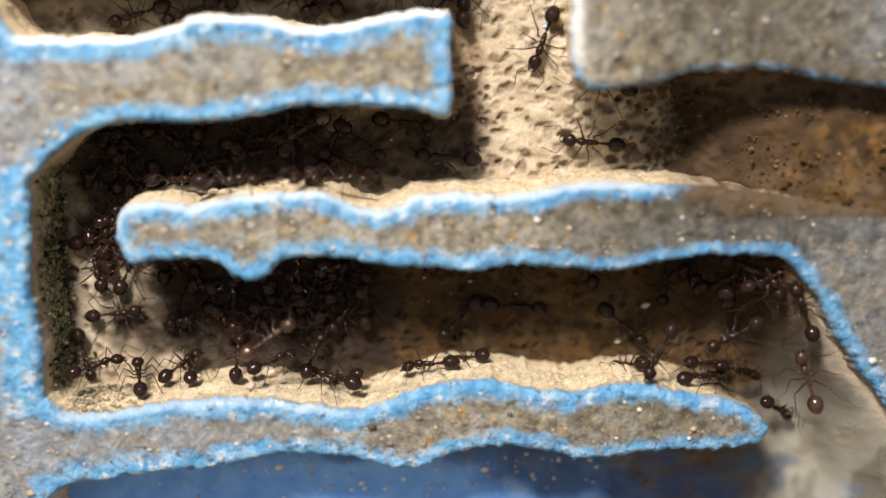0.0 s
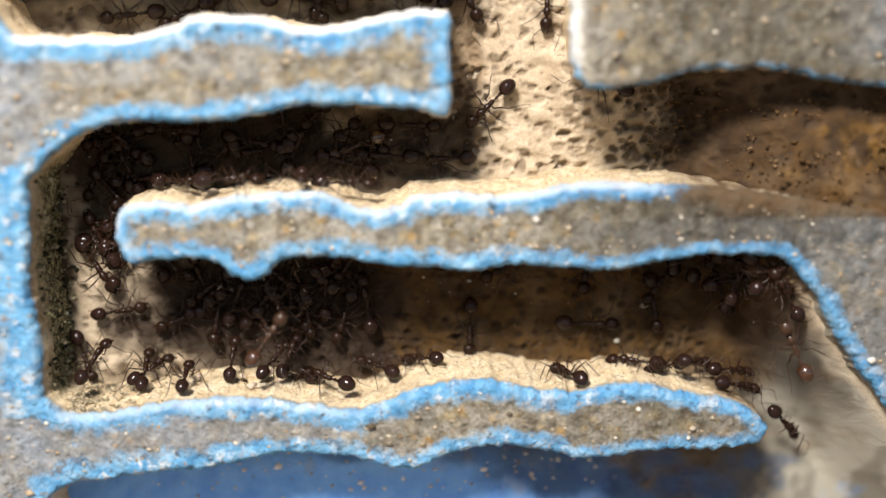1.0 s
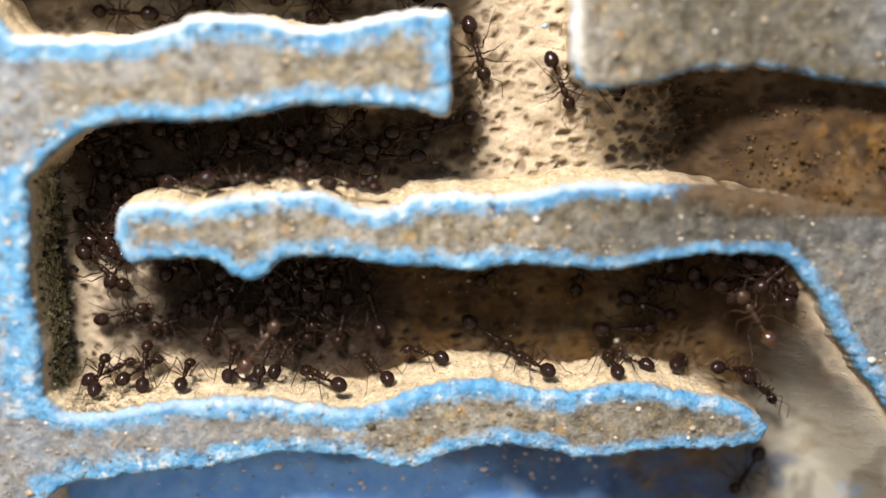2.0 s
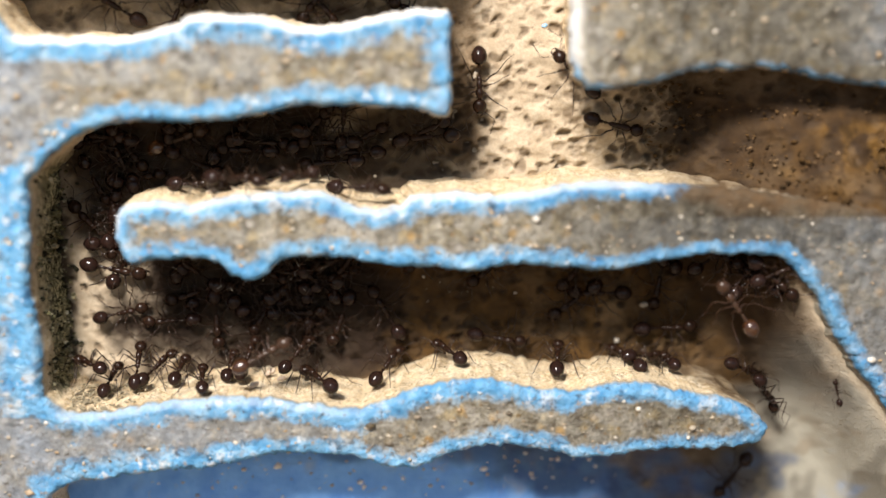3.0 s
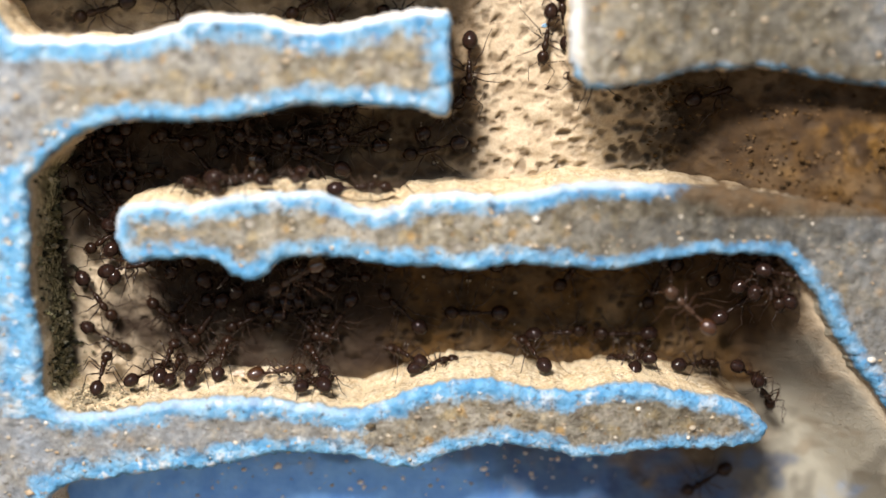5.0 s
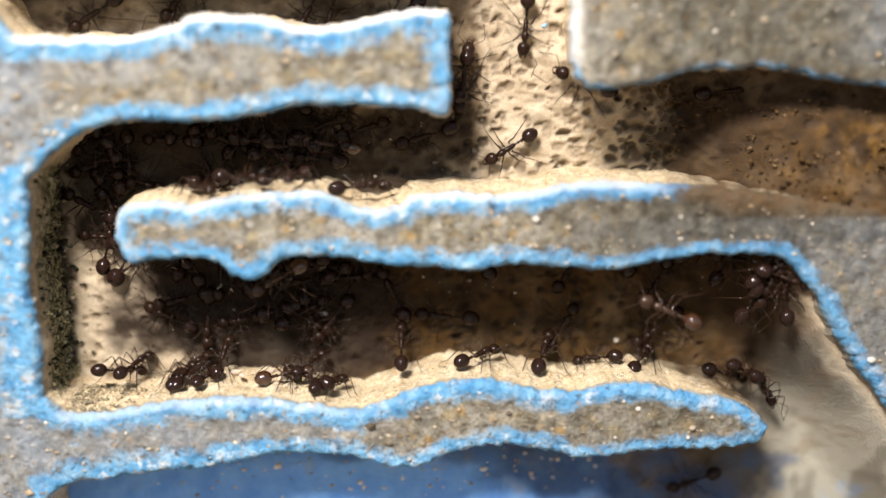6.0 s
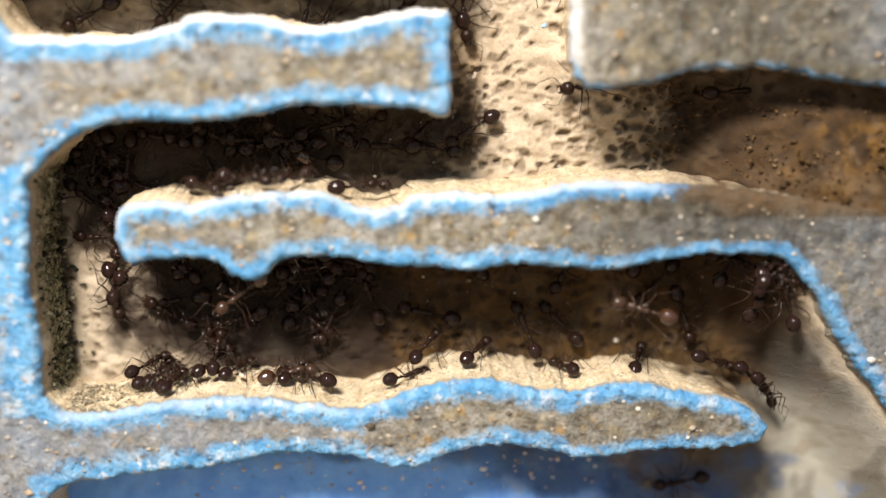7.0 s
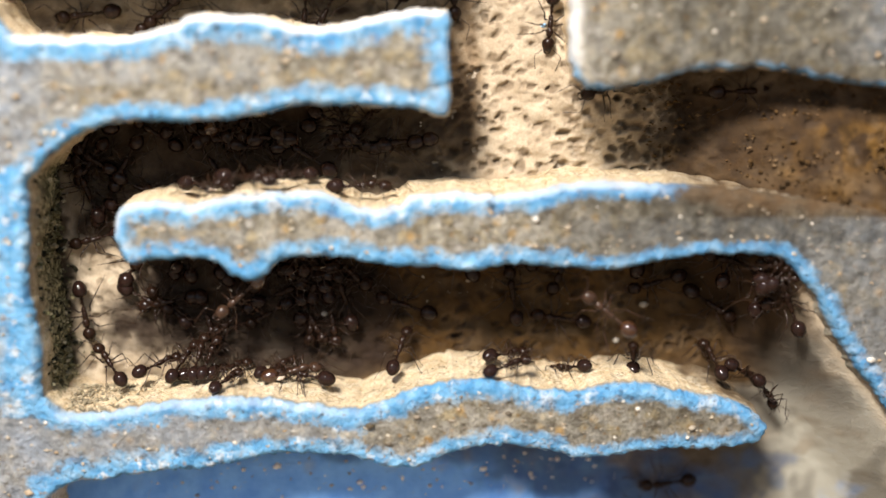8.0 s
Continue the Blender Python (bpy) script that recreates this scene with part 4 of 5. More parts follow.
def crawl(ant, rows, step=0.1, stride=3.2, sway=16):
    """Carries an ant along its stations and swings its legs with the way it has gone."""
    keys = [(r[0], *stance(r)) for r in rows]
    times = [round(k * step, 3) for k in range(int(8.0 / step) + 1)]
    if times[-1] < 8.0:
        times.append(8.0)
    path, gone, phase, last = [], [], 0.0, None
    for t in times:
        i = max(k for k in range(len(keys)) if keys[k][0] <= t + 1e-6)
        j = min(i + 1, len(keys) - 1)
        t0, p0, q0 = keys[i]
        t1, p1, q1 = keys[j]
        u = 0.0 if j == i else (t - t0) / (t1 - t0)
        pa, pb = keys[max(i - 1, 0)], keys[min(j + 1, len(keys) - 1)]
        m0 = (p1 - pa[1]) * ((t1 - t0) / max(t1 - pa[0], 0.05)) if i > 0 else p1 - p0
        m1 = (pb[1] - p0) * ((t1 - t0) / max(pb[0] - t0, 0.05)) if j < len(keys) - 1 else p1 - p0
        p = p0 * (2 * u ** 3 - 3 * u ** 2 + 1) + m0 * (u ** 3 - 2 * u ** 2 + u) + p1 * (3 * u ** 2 - 2 * u ** 3) + m1 * (u ** 3 - u ** 2)
        q = q0.slerp(q1, u * u * (3 - 2 * u))
        path.append((t, Matrix.LocRotScale(p, q, None)))
        if last is not None:
            phase += ((p - last).length / MM + 0.04) / stride
        last = p
        gone.append(phase)
    walk(ant, path)
    legs = [o for o in ant.children if o.name.startswith("leg")]
    for n, leg in enumerate(legs):
        s = 1 if leg.location.y > 0 else -1
        odd = ((n // 2) + (n % 2)) % 2
        home = leg.location.copy()
        bent = (hash_unit(n, len(ant.name)) - 0.5) * 16
        swing = []
        for t, g in zip(times, gone):
            a = math.tau * (g + 0.5 * odd)
            swing.append((t, Matrix.LocRotScale(home, Euler((s * radians(5 * max(0, math.cos(a))), 0, radians(s * bent - s * sway * math.sin(a)))), None)))
        walk(leg, swing)


def hash_unit(a, b):
    return ((a * 7919 + b * 104729 + 31) * 2654435761 % 4294967296) / 4294967296


def mill(ant, surface, x, z, x0, x1, z0, z1):
    """Slow wandering of one ant in its cluster."""
    a = pick.uniform(0, 360)
    rows = []
    for t in (0, 1.6, 3.2, 4.8, 6.4, 8.0):
        rows.append((t, surface, x, z, a))
        a += pick.uniform(-50, 50)
        d = pick.uniform(0.2, 2.2)
        x = min(max(x + d * math.cos(radians(a)), x0), x1)
        z = min(max(z + d * math.sin(radians(a)), z0), z1)
    crawl(ant, rows, 0.4, 2.0)


def motions():
    crawl(colony["a1"], [(0, "w", 15.4, 76.7, -110), (0.3, "w", 14.7, 74.3, -117), (0.6, "w", 13.1, 70.9, -100), (0.9, "w", 9.9, 69.3, -132), (1.2, "w", 7.8, 68.4, -147), (1.5, "w", 6.4, 68.1, -152), (1.7, "w", 5.1, 67.0, -159), (2.8, "w", 1.8, 64.9, -172), (3.1, "w", 1.4, 65.0, -177), (3.4, "w", -0.9, 63.9, 178), (3.7, "w", -1.6, 63.9, 178), (4.7, "w", -5.7, 64.2, 176), (6, "w", -10.9, 64.3, 175), (8, "w", -17.6, 65.0, 176)])
    crawl(colony["a2"], [(0, "w", 5.3, 83.5, -77), (0.9, "w", 5.8, 82.7, -62), (1.2, "w", 7.2, 80.0, -59), (1.5, "w", 7.4, 78.5, -60), (1.7, "w", 7.8, 76.6, -67), (2.8, "w", 7.1, 72.5, -98), (3.1, "w", 8.3, 71.1, -86), (3.4, "w", 8.1, 69.1, -86), (3.7, "w", 7.1, 67.6, -93), (4, "w", 6.2, 65.8, -115), (4.3, "w", 5.0, 64.6, -135), (4.7, "w", 2.9, 63.2, -169), (5.8, "w", 2.0, 65.4, -157), (6.1, "w", 1.1, 64.9, -165), (6.5, "w", -1.2, 64.0, 180), (8, "w", -6.4, 64.4, 173)])
    crawl(colony["a3"], [(0, "w", 15.8, 86.6, -93), (0.9, "w", 15.8, 82.4, -91), (1.2, "w", 16.0, 77.8, -94), (1.5, "w", 15.7, 75.4, -91), (1.7, "w", 15.9, 74.0, -85), (2.2, "w", 18.6, 70.3, -57), (2.8, "w", 22.4, 67.3, -21), (3.1, "w", 24.9, 66.3, -12), (3.4, "w", 27.6, 65.5, -2), (3.7, "w", 30.2, 66.6, 24), (4.3, "w", 33.6, 69.4, 30), (4.7, "w", 35.4, 70.2, 18), (6, "w", 37.0, 70.6, 6), (8, "w", 38.4, 70.7, 2)])
    crawl(colony["a4"], [(0, "w", 22.5, 71.8, 163), (1.7, "w", 21.8, 71.9, 160), (2.8, "w", 19.3, 72.7, 137), (3.1, "w", 19.0, 72.7, 134), (3.4, "w", 18.0, 73.1, 119), (3.7, "w", 17.6, 74.5, 110), (4, "w", 17.2, 75.8, 102), (4.3, "w", 17.2, 76.1, 100), (4.7, "w", 17.6, 76.8, 100), (5.8, "w", 18.6, 84.9, 91), (8, "w", 18.5, 91.3, 91)])
    crawl(colony["a5"], [(0, "w", 32.9, 77.1, 4), (3.5, "w", 26.8, 76.2, -168), (4.7, "w", 22.8, 72.4, -178), (5.8, "w", 19.4, 71.9, 140), (6.1, "w", 20.7, 71.7, 167), (6.3, "w", 20.1, 71.4, 161), (6.5, "w", 19.9, 71.5, 173), (7, "w", 21.0, 71.5, -169), (7.4, "w", 21.5, 71.3, -161), (8, "w", 23.4, 71.2, -162)])
    crawl(colony["a6"], [(0, "w", 16.1, 99.6, 91), (3.5, "w", 16.3, 89.4, -92), (4.7, "w", 16.4, 81.0, -94), (5.3, "w", 15.0, 72.4, -104), (5.8, "w", 12.4, 64.8, -123), (6.1, "w", 11.3, 63.5, -157), (6.3, "w", 9.8, 63.0, -176), (6.5, "w", 8.4, 62.8, 169), (6.7, "w", 5.6, 63.0, 167), (7.2, "w", 0.3, 64.0, 173), (8, "w", -7.2, 63.9, 176)])
    crawl(colony["a7"], [(0, "w", 14.6, 106.4, 91), (4, "w", 15.1, 97.6, -89), (4.7, "w", 14.7, 88.7, -93), (5.8, "w", 13.6, 81.7, -95), (6.1, "w", 13.2, 76.0, -94), (6.3, "w", 12.3, 70.5, -95), (6.5, "w", 10.4, 67.2, -115), (6.7, "w", 9.7, 66.3, -123), (7, "w", 7.0, 65.9, -148), (7.2, "w", 5.6, 65.7, -156), (7.4, "w", 3.7, 65.4, -165), (7.7, "w", -0.4, 64.8, -167), (8, "w", -0.8, 64.5, -175)])
    crawl(colony["a8"], [(0, "w", -1.1, 66.9, -8), (4.7, "w", 2.8, 66.2, 36), (5.8, "w", 5.6, 72.8, 68), (6.1, "w", 6.3, 72.6, 83), (6.5, "w", 6.3, 73.6, 73), (6.7, "w", 6.3, 77.4, 89), (7, "w", 6.0, 81.7, 90), (8, "w", 6.2, 88.5, 90)])
    crawl(colony["a9"], [(0, "w", 5.1, 82.0, 105), (0.5, "w", 5.0, 85.2, 103), (1, "w", 4.9, 88.4, 101), (8, "w", 2.2, 89.2, 147)])
    crawl(colony["a10"], [(0, "w", 21.4, 64.5, 174), (0.3, "w", 17.9, 63.8, 179), (0.6, "w", 10.8, 62.9, -179), (0.9, "w", 4.7, 62.6, -178), (1.2, "w", 2.5, 62.4, 178), (1.5, "w", 0.6, 62.4, 180), (2.8, "w", -6.5, 63.1, 180), (5, "w", -12.4, 63.9, 178), (8, "w", -19.1, 63.9, 178)])
    crawl(colony["a11"], [(0, "w", 4.0, 62.7, 175), (0.3, "w", 3.3, 62.6, 178), (0.6, "w", -0.1, 62.6, 177), (1.5, "w", -6.4, 63.3, 178), (3, "w", -10.2, 64.4, 180), (8, "w", -22.0, 64.8, 179)])
    crawl(colony["a12"], [(0, "w", 16.1, 102.4, 91), (6, "w", 16.1, 92.2, -91), (7.4, "w", 16.2, 83.1, -91), (7.7, "w", 16.2, 81.3, -94), (8, "w", 16.4, 78.7, -95)])
    crawl(colony["l1"], [(0, "w", -36.9, 43.5, 7), (0.6, "w", -36.5, 43.6, 4), (0.9, "w", -36.2, 43.9, 9), (1.2, "w", -36.0, 43.5, 9), (1.5, "w", -35.9, 43.5, 13), (1.7, "w", -35.9, 43.4, 15), (2.8, "w", -35.7, 43.4, 16), (3.1, "w", -36.0, 43.6, 12), (3.5, "w", -36.1, 44.3, 5), (3.9, "w", -36.1, 43.8, -5), (4.3, "w", -36.8, 43.2, -21), (4.7, "w", -38.0, 41.3, -42), (5.3, "w", -37.6, 39.0, -21), (5.8, "f", -36.9, 9.5, 36.1, 26, -15), (6.2, "f", -35.0, 9.5, 35.4, 28, -2), (6.6, "f", -33.4, 9.5, 34.8, 29, 9), (7.3, "f", -29.5, 8.5, 35.4, 57, 7), (8, "f", -25.6, 9.5, 35.4, 30, 1)])
    crawl(colony["l2"], [(0, "w", -40.8, 38.1, -77), (0.6, "w", -40.6, 38.3, -72), (0.9, "w", -40.8, 38.1, -76), (1.2, "w", -40.2, 37.2, -63), (1.5, "w", -39.4, 36.6, -45), (1.7, "w", -38.0, 36.2, -30), (2.2, "f", -37.2, 9.5, 35.5, 57, 26), (2.8, "f", -36.8, 8.7, 35.0, 84, 17), (3.1, "f", -36.6, 8.7, 35.1, 82, 19), (3.5, "f", -35.6, 8.7, 36.2, 100, 41), (3.9, "f", -35.7, 9.1, 35.7, 99, 30), (4.3, "f", -32.2, 9.5, 35.8, 52, 22), (4.7, "f", -32.8, 9.5, 35.7, 38, 11), (5.8, "f", -28.8, 6.6, 35.5, 72, 6), (6.6, "f", -22.0, 9.1, 35.8, 65, 3), (8, "f", -22.5, 9.5, 35.8, 44, 3)])
    crawl(colony["l3"], [(0, "f", -33.1, 6.9, 35.9, 105, 22), (0.3, "f", -33.1, 7.3, 35.9, 107, 20), (0.6, "f", -33.9, 9.5, 35.9, 104, 24), (0.9, "f", -32.8, 9.5, 35.8, 90, 21), (1.2, "f", -32.7, 9.5, 37.0, 89, 47), (1.5, "f", -32.4, 9.5, 37.1, 90, 48), (1.7, "f", -32.3, 9.5, 37.1, 92, 48), (2.8, "f", -33.7, 9.5, 36.3, 86, 36), (3.5, "f", -32.5, 9.5, 38.5, 115, 46), (4.3, "f", -31.3, 9.5, 36.6, 94, 31), (4.7, "f", -30.9, 9.5, 37.5, 83, 35), (6.2, "f", -26.4, 9.5, 35.2, 45, -3), (7.3, "f", -30.9, 6.9, 35.2, 77, 4), (8, "f", -37.3, 9.5, 36.8, 136, 34)])
    crawl(colony["l4"], [(0, "f", -27.4, 9.1, 36.1, 101, 12), (0.3, "f", -28.9, 8.8, 36.0, 93, 14), (0.6, "f", -28.5, 7.1, 36.1, 94, 14), (0.9, "f", -27.4, 5.9, 36.1, 89, 13), (1.2, "f", -27.1, 5.8, 36.2, 94, 13), (1.5, "f", -27.2, 5.8, 36.1, 90, 13), (1.7, "f", -27.1, 5.6, 36.2, 88, 14), (2.8, "f", -28.1, 8.7, 35.9, 86, 10), (3.5, "f", -29.3, 9.5, 36.2, 79, 20), (4.3, "f", -28.7, 9.5, 36.1, 90, 16), (4.7, "f", -28.8, 9.5, 36.2, 86, 17), (5.8, "f", -28.6, 6.5, 35.7, 76, 10), (6.6, "f", -24.3, 9.5, 36.5, 44, 13), (8, "f", -25.9, 9.5, 37.9, 77, 43)])
    crawl(colony["l5"], [(0, "f", -21.5, 9.5, 37.9, 88, 44), (0.6, "f", -21.9, 9.5, 37.6, 89, 39), (1.2, "f", -22.1, 9.5, 37.6, 86, 39), (2.8, "f", -22.3, 9.2, 36.4, 88, 14), (3.5, "f", -22.4, 9.5, 36.9, 85, 24), (3.9, "f", -21.9, 9.5, 36.6, 82, 18), (4.7, "f", -23.1, 9.5, 37.5, 82, 37), (5.8, "f", -23.0, 9.5, 37.7, 75, 38), (6.6, "f", -23.4, 9.5, 38.1, 80, 38), (7.3, "f", -24.1, 9.5, 38.7, 85, 44), (8, "f", -24.6, 9.5, 37.7, 72, 37)])
    crawl(colony["l6"], [(0, "f", -8.4, 9.5, 34.4, 144, -24), (0.3, "f", -9.4, 9.5, 34.4, 144, -15), (0.6, "f", -11.4, 9.5, 34.6, 150, -14), (0.9, "f", -13.7, 9.5, 34.6, 148, -7), (1.2, "f", -15.2, 9.5, 34.6, 131, -9), (1.5, "f", -16.7, 8.0, 34.9, 127, -7), (1.7, "f", -18.4, 8.3, 35.1, 129, -6), (2.8, "f", -24.6, 5.2, 36.1, 95, 9), (3.1, "f", -25.2, 4.5, 36.2, 99, 12), (3.5, "f", -26.8, 5.4, 36.3, 103, 14), (3.9, "f", -27.1, 6.1, 36.1, 100, 12), (4.3, "f", -26.9, 7.1, 36.0, 97, 9), (4.7, "f", -27.2, 7.3, 35.9, 92, 9), (5.8, "f", -24.5, 6.9, 35.7, 71, 1), (7.3, "f", -28.7, 5.2, 35.6, 76, 6), (8, "f", -22.1, 4.3, 35.9, 66, 5)])
    crawl(colony["l7"], [(0, "f", -12.1, 9.5, 38.0, 69, 37), (2.8, "f", -19.7, 9.5, 37.7, 71, 37), (3.9, "f", -20.0, 9.5, 37.1, 84, 27), (4.3, "f", -19.2, 7.7, 36.2, 102, 9), (4.7, "f", -13.1, 6.1, 35.1, 56, -4), (5.8, "f", -11.1, 6.2, 34.8, 52, -4), (6.2, "f", -9.0, 6.3, 34.7, 57, 0), (6.6, "f", -5.2, 8.4, 34.3, 39, -1), (7.3, "f", 2.7, 4.6, 36.7, 32, 2), (8, "f", 11.1, 2.7, 37.9, 33, 6)])
    crawl(colony["l8"], [(0, "f", -17.3, 9.5, 36.8, 36, 11), (1.7, "f", -16.3, 9.5, 37.6, 70, 37), (2.8, "f", -14.2, 9.5, 37.9, 51, 27), (4.7, "f", -12.8, 9.5, 36.8, 132, 20), (5.8, "f", -10.3, 9.5, 37.6, 55, 28), (6.2, "f", -15.4, 8.4, 35.4, 60, -2), (6.6, "f", -15.2, 6.9, 35.6, 62, 2), (7.3, "f", -14.0, 9.5, 35.6, 57, 4), (8, "f", -16.7, 9.5, 36.0, 46, 6)])
    crawl(colony["l9"], [(0, "f", -28.3, 9.5, 36.5, 49, 20), (1.7, "f", -33.3, 9.5, 35.8, 45, 15), (3.5, "f", -29.7, 9.5, 36.5, 54, 27), (4.7, "f", -25.5, 9.5, 37.0, 53, 21), (5.8, "f", -25.6, 9.5, 36.5, 48, 20), (6.6, "f", -31.3, 9.5, 35.2, 74, 7), (8, "f", -27.7, 9.5, 37.2, 59, 34)])
    crawl(colony["l10"], [(0, "w", -34.7, 49.4, 64), (1.7, "w", -35.5, 50.0, 59), (3.5, "w", -35.0, 49.9, 57), (4.7, "w", -35.4, 50.5, 64), (6.2, "w", -35.0, 50.1, 64), (7.3, "w", -37.5, 44.6, -112), (8, "w", -40.3, 43.6, -81)])
    crawl(colony["l11"], [(0, "w", -36.8, 53.7, 73), (3.5, "w", -36.6, 54.6, 78), (4.7, "w", -39.0, 44.4, -83), (5.8, "w", -37.0, 52.1, 69), (6.6, "w", -37.5, 49.5, 111), (8, "w", -32.6, 45.2, -28)])
    crawl(colony["m1"], [(0, "f", 2.0, 6.2, 37.1, 162, -10), (0.3, "f", -0.9, 7.6, 36.6, 160, -9), (0.6, "f", -2.3, 8.8, 36.4, 131, -4), (0.9, "f", -4.1, 9.5, 35.9, 134, 1), (1.2, "f", -5.4, 9.5, 36.1, 143, 13), (1.5, "f", -5.6, 9.5, 36.4, 140, 18), (1.7, "f", -5.5, 9.5, 35.7, 138, 12), (2.8, "f", -2.8, 9.5, 36.7, 51, 35), (3.1, "f", -3.2, 9.5, 36.0, 57, 23), (3.5, "f", -3.3, 9.5, 35.4, 43, 14), (3.9, "f", -3.1, 9.5, 35.3, 28, 13), (4.3, "f", -1.6, 9.5, 35.4, 31, 10), (4.7, "f", 0.5, 9.5, 35.7, 30, 1), (5.8, "f", 7.4, 6.7, 38.0, 38, 7), (6.2, "f", 7.6, 7.3, 37.8, 43, 3), (6.6, "f", 7.8, 9.1, 38.5, 72, 14), (7.3, "f", 7.9, 7.5, 37.9, 54, 5), (8, "f", 11.2, 8.6, 37.5, 38, -5)])
    crawl(colony["m2"], [(0, "f", 26.1, 8.4, 36.0, 129, -16), (0.3, "f", 24.7, 6.6, 36.0, 129, -18), (0.6, "f", 22.5, 3.0, 36.0, 136, -18), (0.9, "f", 19.3, 3.9, 36.1, 111, -2), (1.2, "f", 17.2, 7.2, 35.9, 121, -6), (1.5, "f", 15.4, 6.6, 36.4, 127, 1), (1.7, "f", 13.8, 6.7, 36.6, 128, 1), (2.8, "f", 17.1, 7.1, 37.2, 87, 16), (3.1, "f", 17.4, 9.5, 37.1, 80, 15), (3.5, "f", 14.9, 9.5, 37.4, 124, 19), (3.9, "f", 12.9, 9.5, 37.2, 140, 13), (4.3, "f", 12.9, 9.5, 37.3, 136, 14), (4.7, "f", 13.9, 9.5, 37.3, 124, 15), (5.8, "f", 15.9, 9.5, 38.1, 66, 31), (6.2, "f", 15.8, 9.5, 37.8, 74, 25), (6.6, "f", 14.2, 9.5, 38.8, 124, 46), (7.3, "w", 13.3, 42.8, 113), (8, "w", 12.3, 45.5, 99)])
    crawl(colony["m3"], [(0, "f", 6.7, 9.5, 36.8, 139, -19), (0.3, "f", 6.3, 9.5, 36.9, 128, -16), (0.6, "f", 2.4, 9.5, 36.4, 125, -22), (1.5, "f", 0.4, 9.5, 37.3, 146, -1), (1.7, "f", 0.1, 9.5, 37.4, 144, 1), (2.8, "f", 4.6, 8.3, 37.9, 126, 5), (3.1, "f", 3.8, 8.7, 38.0, 119, 7), (3.5, "f", 2.9, 9.4, 37.6, 119, 1), (3.9, "f", 2.4, 9.5, 37.6, 124, 2), (4.3, "f", 1.5, 9.5, 37.4, 131, 1), (4.7, "f", -0.7, 9.5, 36.9, 144, -2), (5.8, "f", -1.0, 9.5, 38.8, 76, 40), (6.2, "f", -1.6, 9.5, 39.1, 104, 39), (6.6, "f", 2.2, 9.5, 38.8, 56, 16), (8, "f", -1.4, 9.5, 38.5, 66, 41)])
    crawl(colony["m4"], [(0, "g", 37.0, 43.1, -151), (0.3, "g", 34.1, 42.3, -160), (0.6, "g", 31.9, 40.6, -165), (1.2, "f", 29.2, 7.1, 35.4, 120, -14), (1.5, "f", 24.8, 3.6, 36.4, 120, -11), (1.7, "f", 23.5, 3.7, 36.4, 117, -6), (2.3, "f", 24.8, 7.3, 37.5, 67, 10), (2.8, "f", 27.5, 9.5, 36.9, 28, -3), (3.1, "f", 29.0, 9.5, 36.8, 26, -9), (3.5, "f", 31.8, 9.5, 36.1, 29, -8), (3.9, "f", 32.2, 9.5, 36.1, 31, -7), (4.3, "f", 33.0, 9.5, 35.9, 34, -6), (4.7, "f", 33.8, 9.5, 36.1, 29, -4), (5.8, "f", 36.9, 9.5, 34.7, 26, -15), (6.2, "f", 38.8, 9.5, 34.7, 25, -23), (6.6, "f", 35.3, 9.5, 36.5, 23, -17), (7.3, "f", 37.9, 9.5, 35.8, 27, -23), (8, "f", 36.7, 9.5, 36.8, 103, 26)])
    crawl(colony["m5"], [(0, "f", 35.8, 9.5, 36.0, 26, -11), (4.7, "f", 27.7, 9.5, 36.5, 143, -9), (5.8, "f", 23.8, 9.5, 37.0, 146, -12), (6.2, "f", 21.8, 9.5, 36.2, 146, -18), (6.6, "f", 20.4, 9.5, 35.6, 132, -23), (7.3, "f", 17.4, 6.9, 36.6, 95, 5), (8, "f", 19.3, 8.3, 35.8, 134, -17)])
    crawl(colony["w1"], [(0, "w", 40.4, 46.9, 0), (1.7, "w", 34.3, 47.1, 177), (2.8, "w", 25.6, 46.1, 176), (3.1, "w", 21.5, 45.5, 180), (3.5, "w", 18.8, 44.7, 177), (3.9, "w", 14.5, 44.5, 178), (4.3, "w", 12.0, 43.8, -176), (4.7, "w", 9.0, 43.5, 180), (5.8, "w", 4.4, 42.8, 178), (6.2, "w", 3.7, 43.0, 171), (6.6, "w", 3.2, 43.0, 167), (7.3, "w", 0.7, 43.6, 167), (8, "w", -1.0, 44.3, 161)])
    crawl(colony["w2"], [(0, "w", 12.4, 44.2, -4), (0.3, "w", 14.3, 43.6, -7), (0.6, "w", 17.7, 42.5, -2), (0.9, "w", 20.8, 42.1, -2), (1.2, "w", 23.1, 41.5, -2), (1.5, "w", 24.1, 41.1, -2), (1.7, "w", 25.0, 41.2, 0), (2.8, "w", 30.3, 41.0, 3), (4, "w", 37.1, 43.1, 8), (5.8, "w", 40.9, 46.2, 54), (8, "w", 40.9, 48.1, 85)])
    crawl(colony["w3"], [(0, "w", -6.0, 45.2, 88), (1.7, "w", -5.4, 44.3, 105), (3.5, "w", -2.5, 43.1, 124), (3.9, "w", -1.1, 42.7, 136), (4.3, "w", -0.5, 43.3, 141), (4.7, "w", -1.3, 42.9, 140), (5.8, "w", -2.1, 45.7, 116), (8, "w", -8.4, 45.1, 105)])
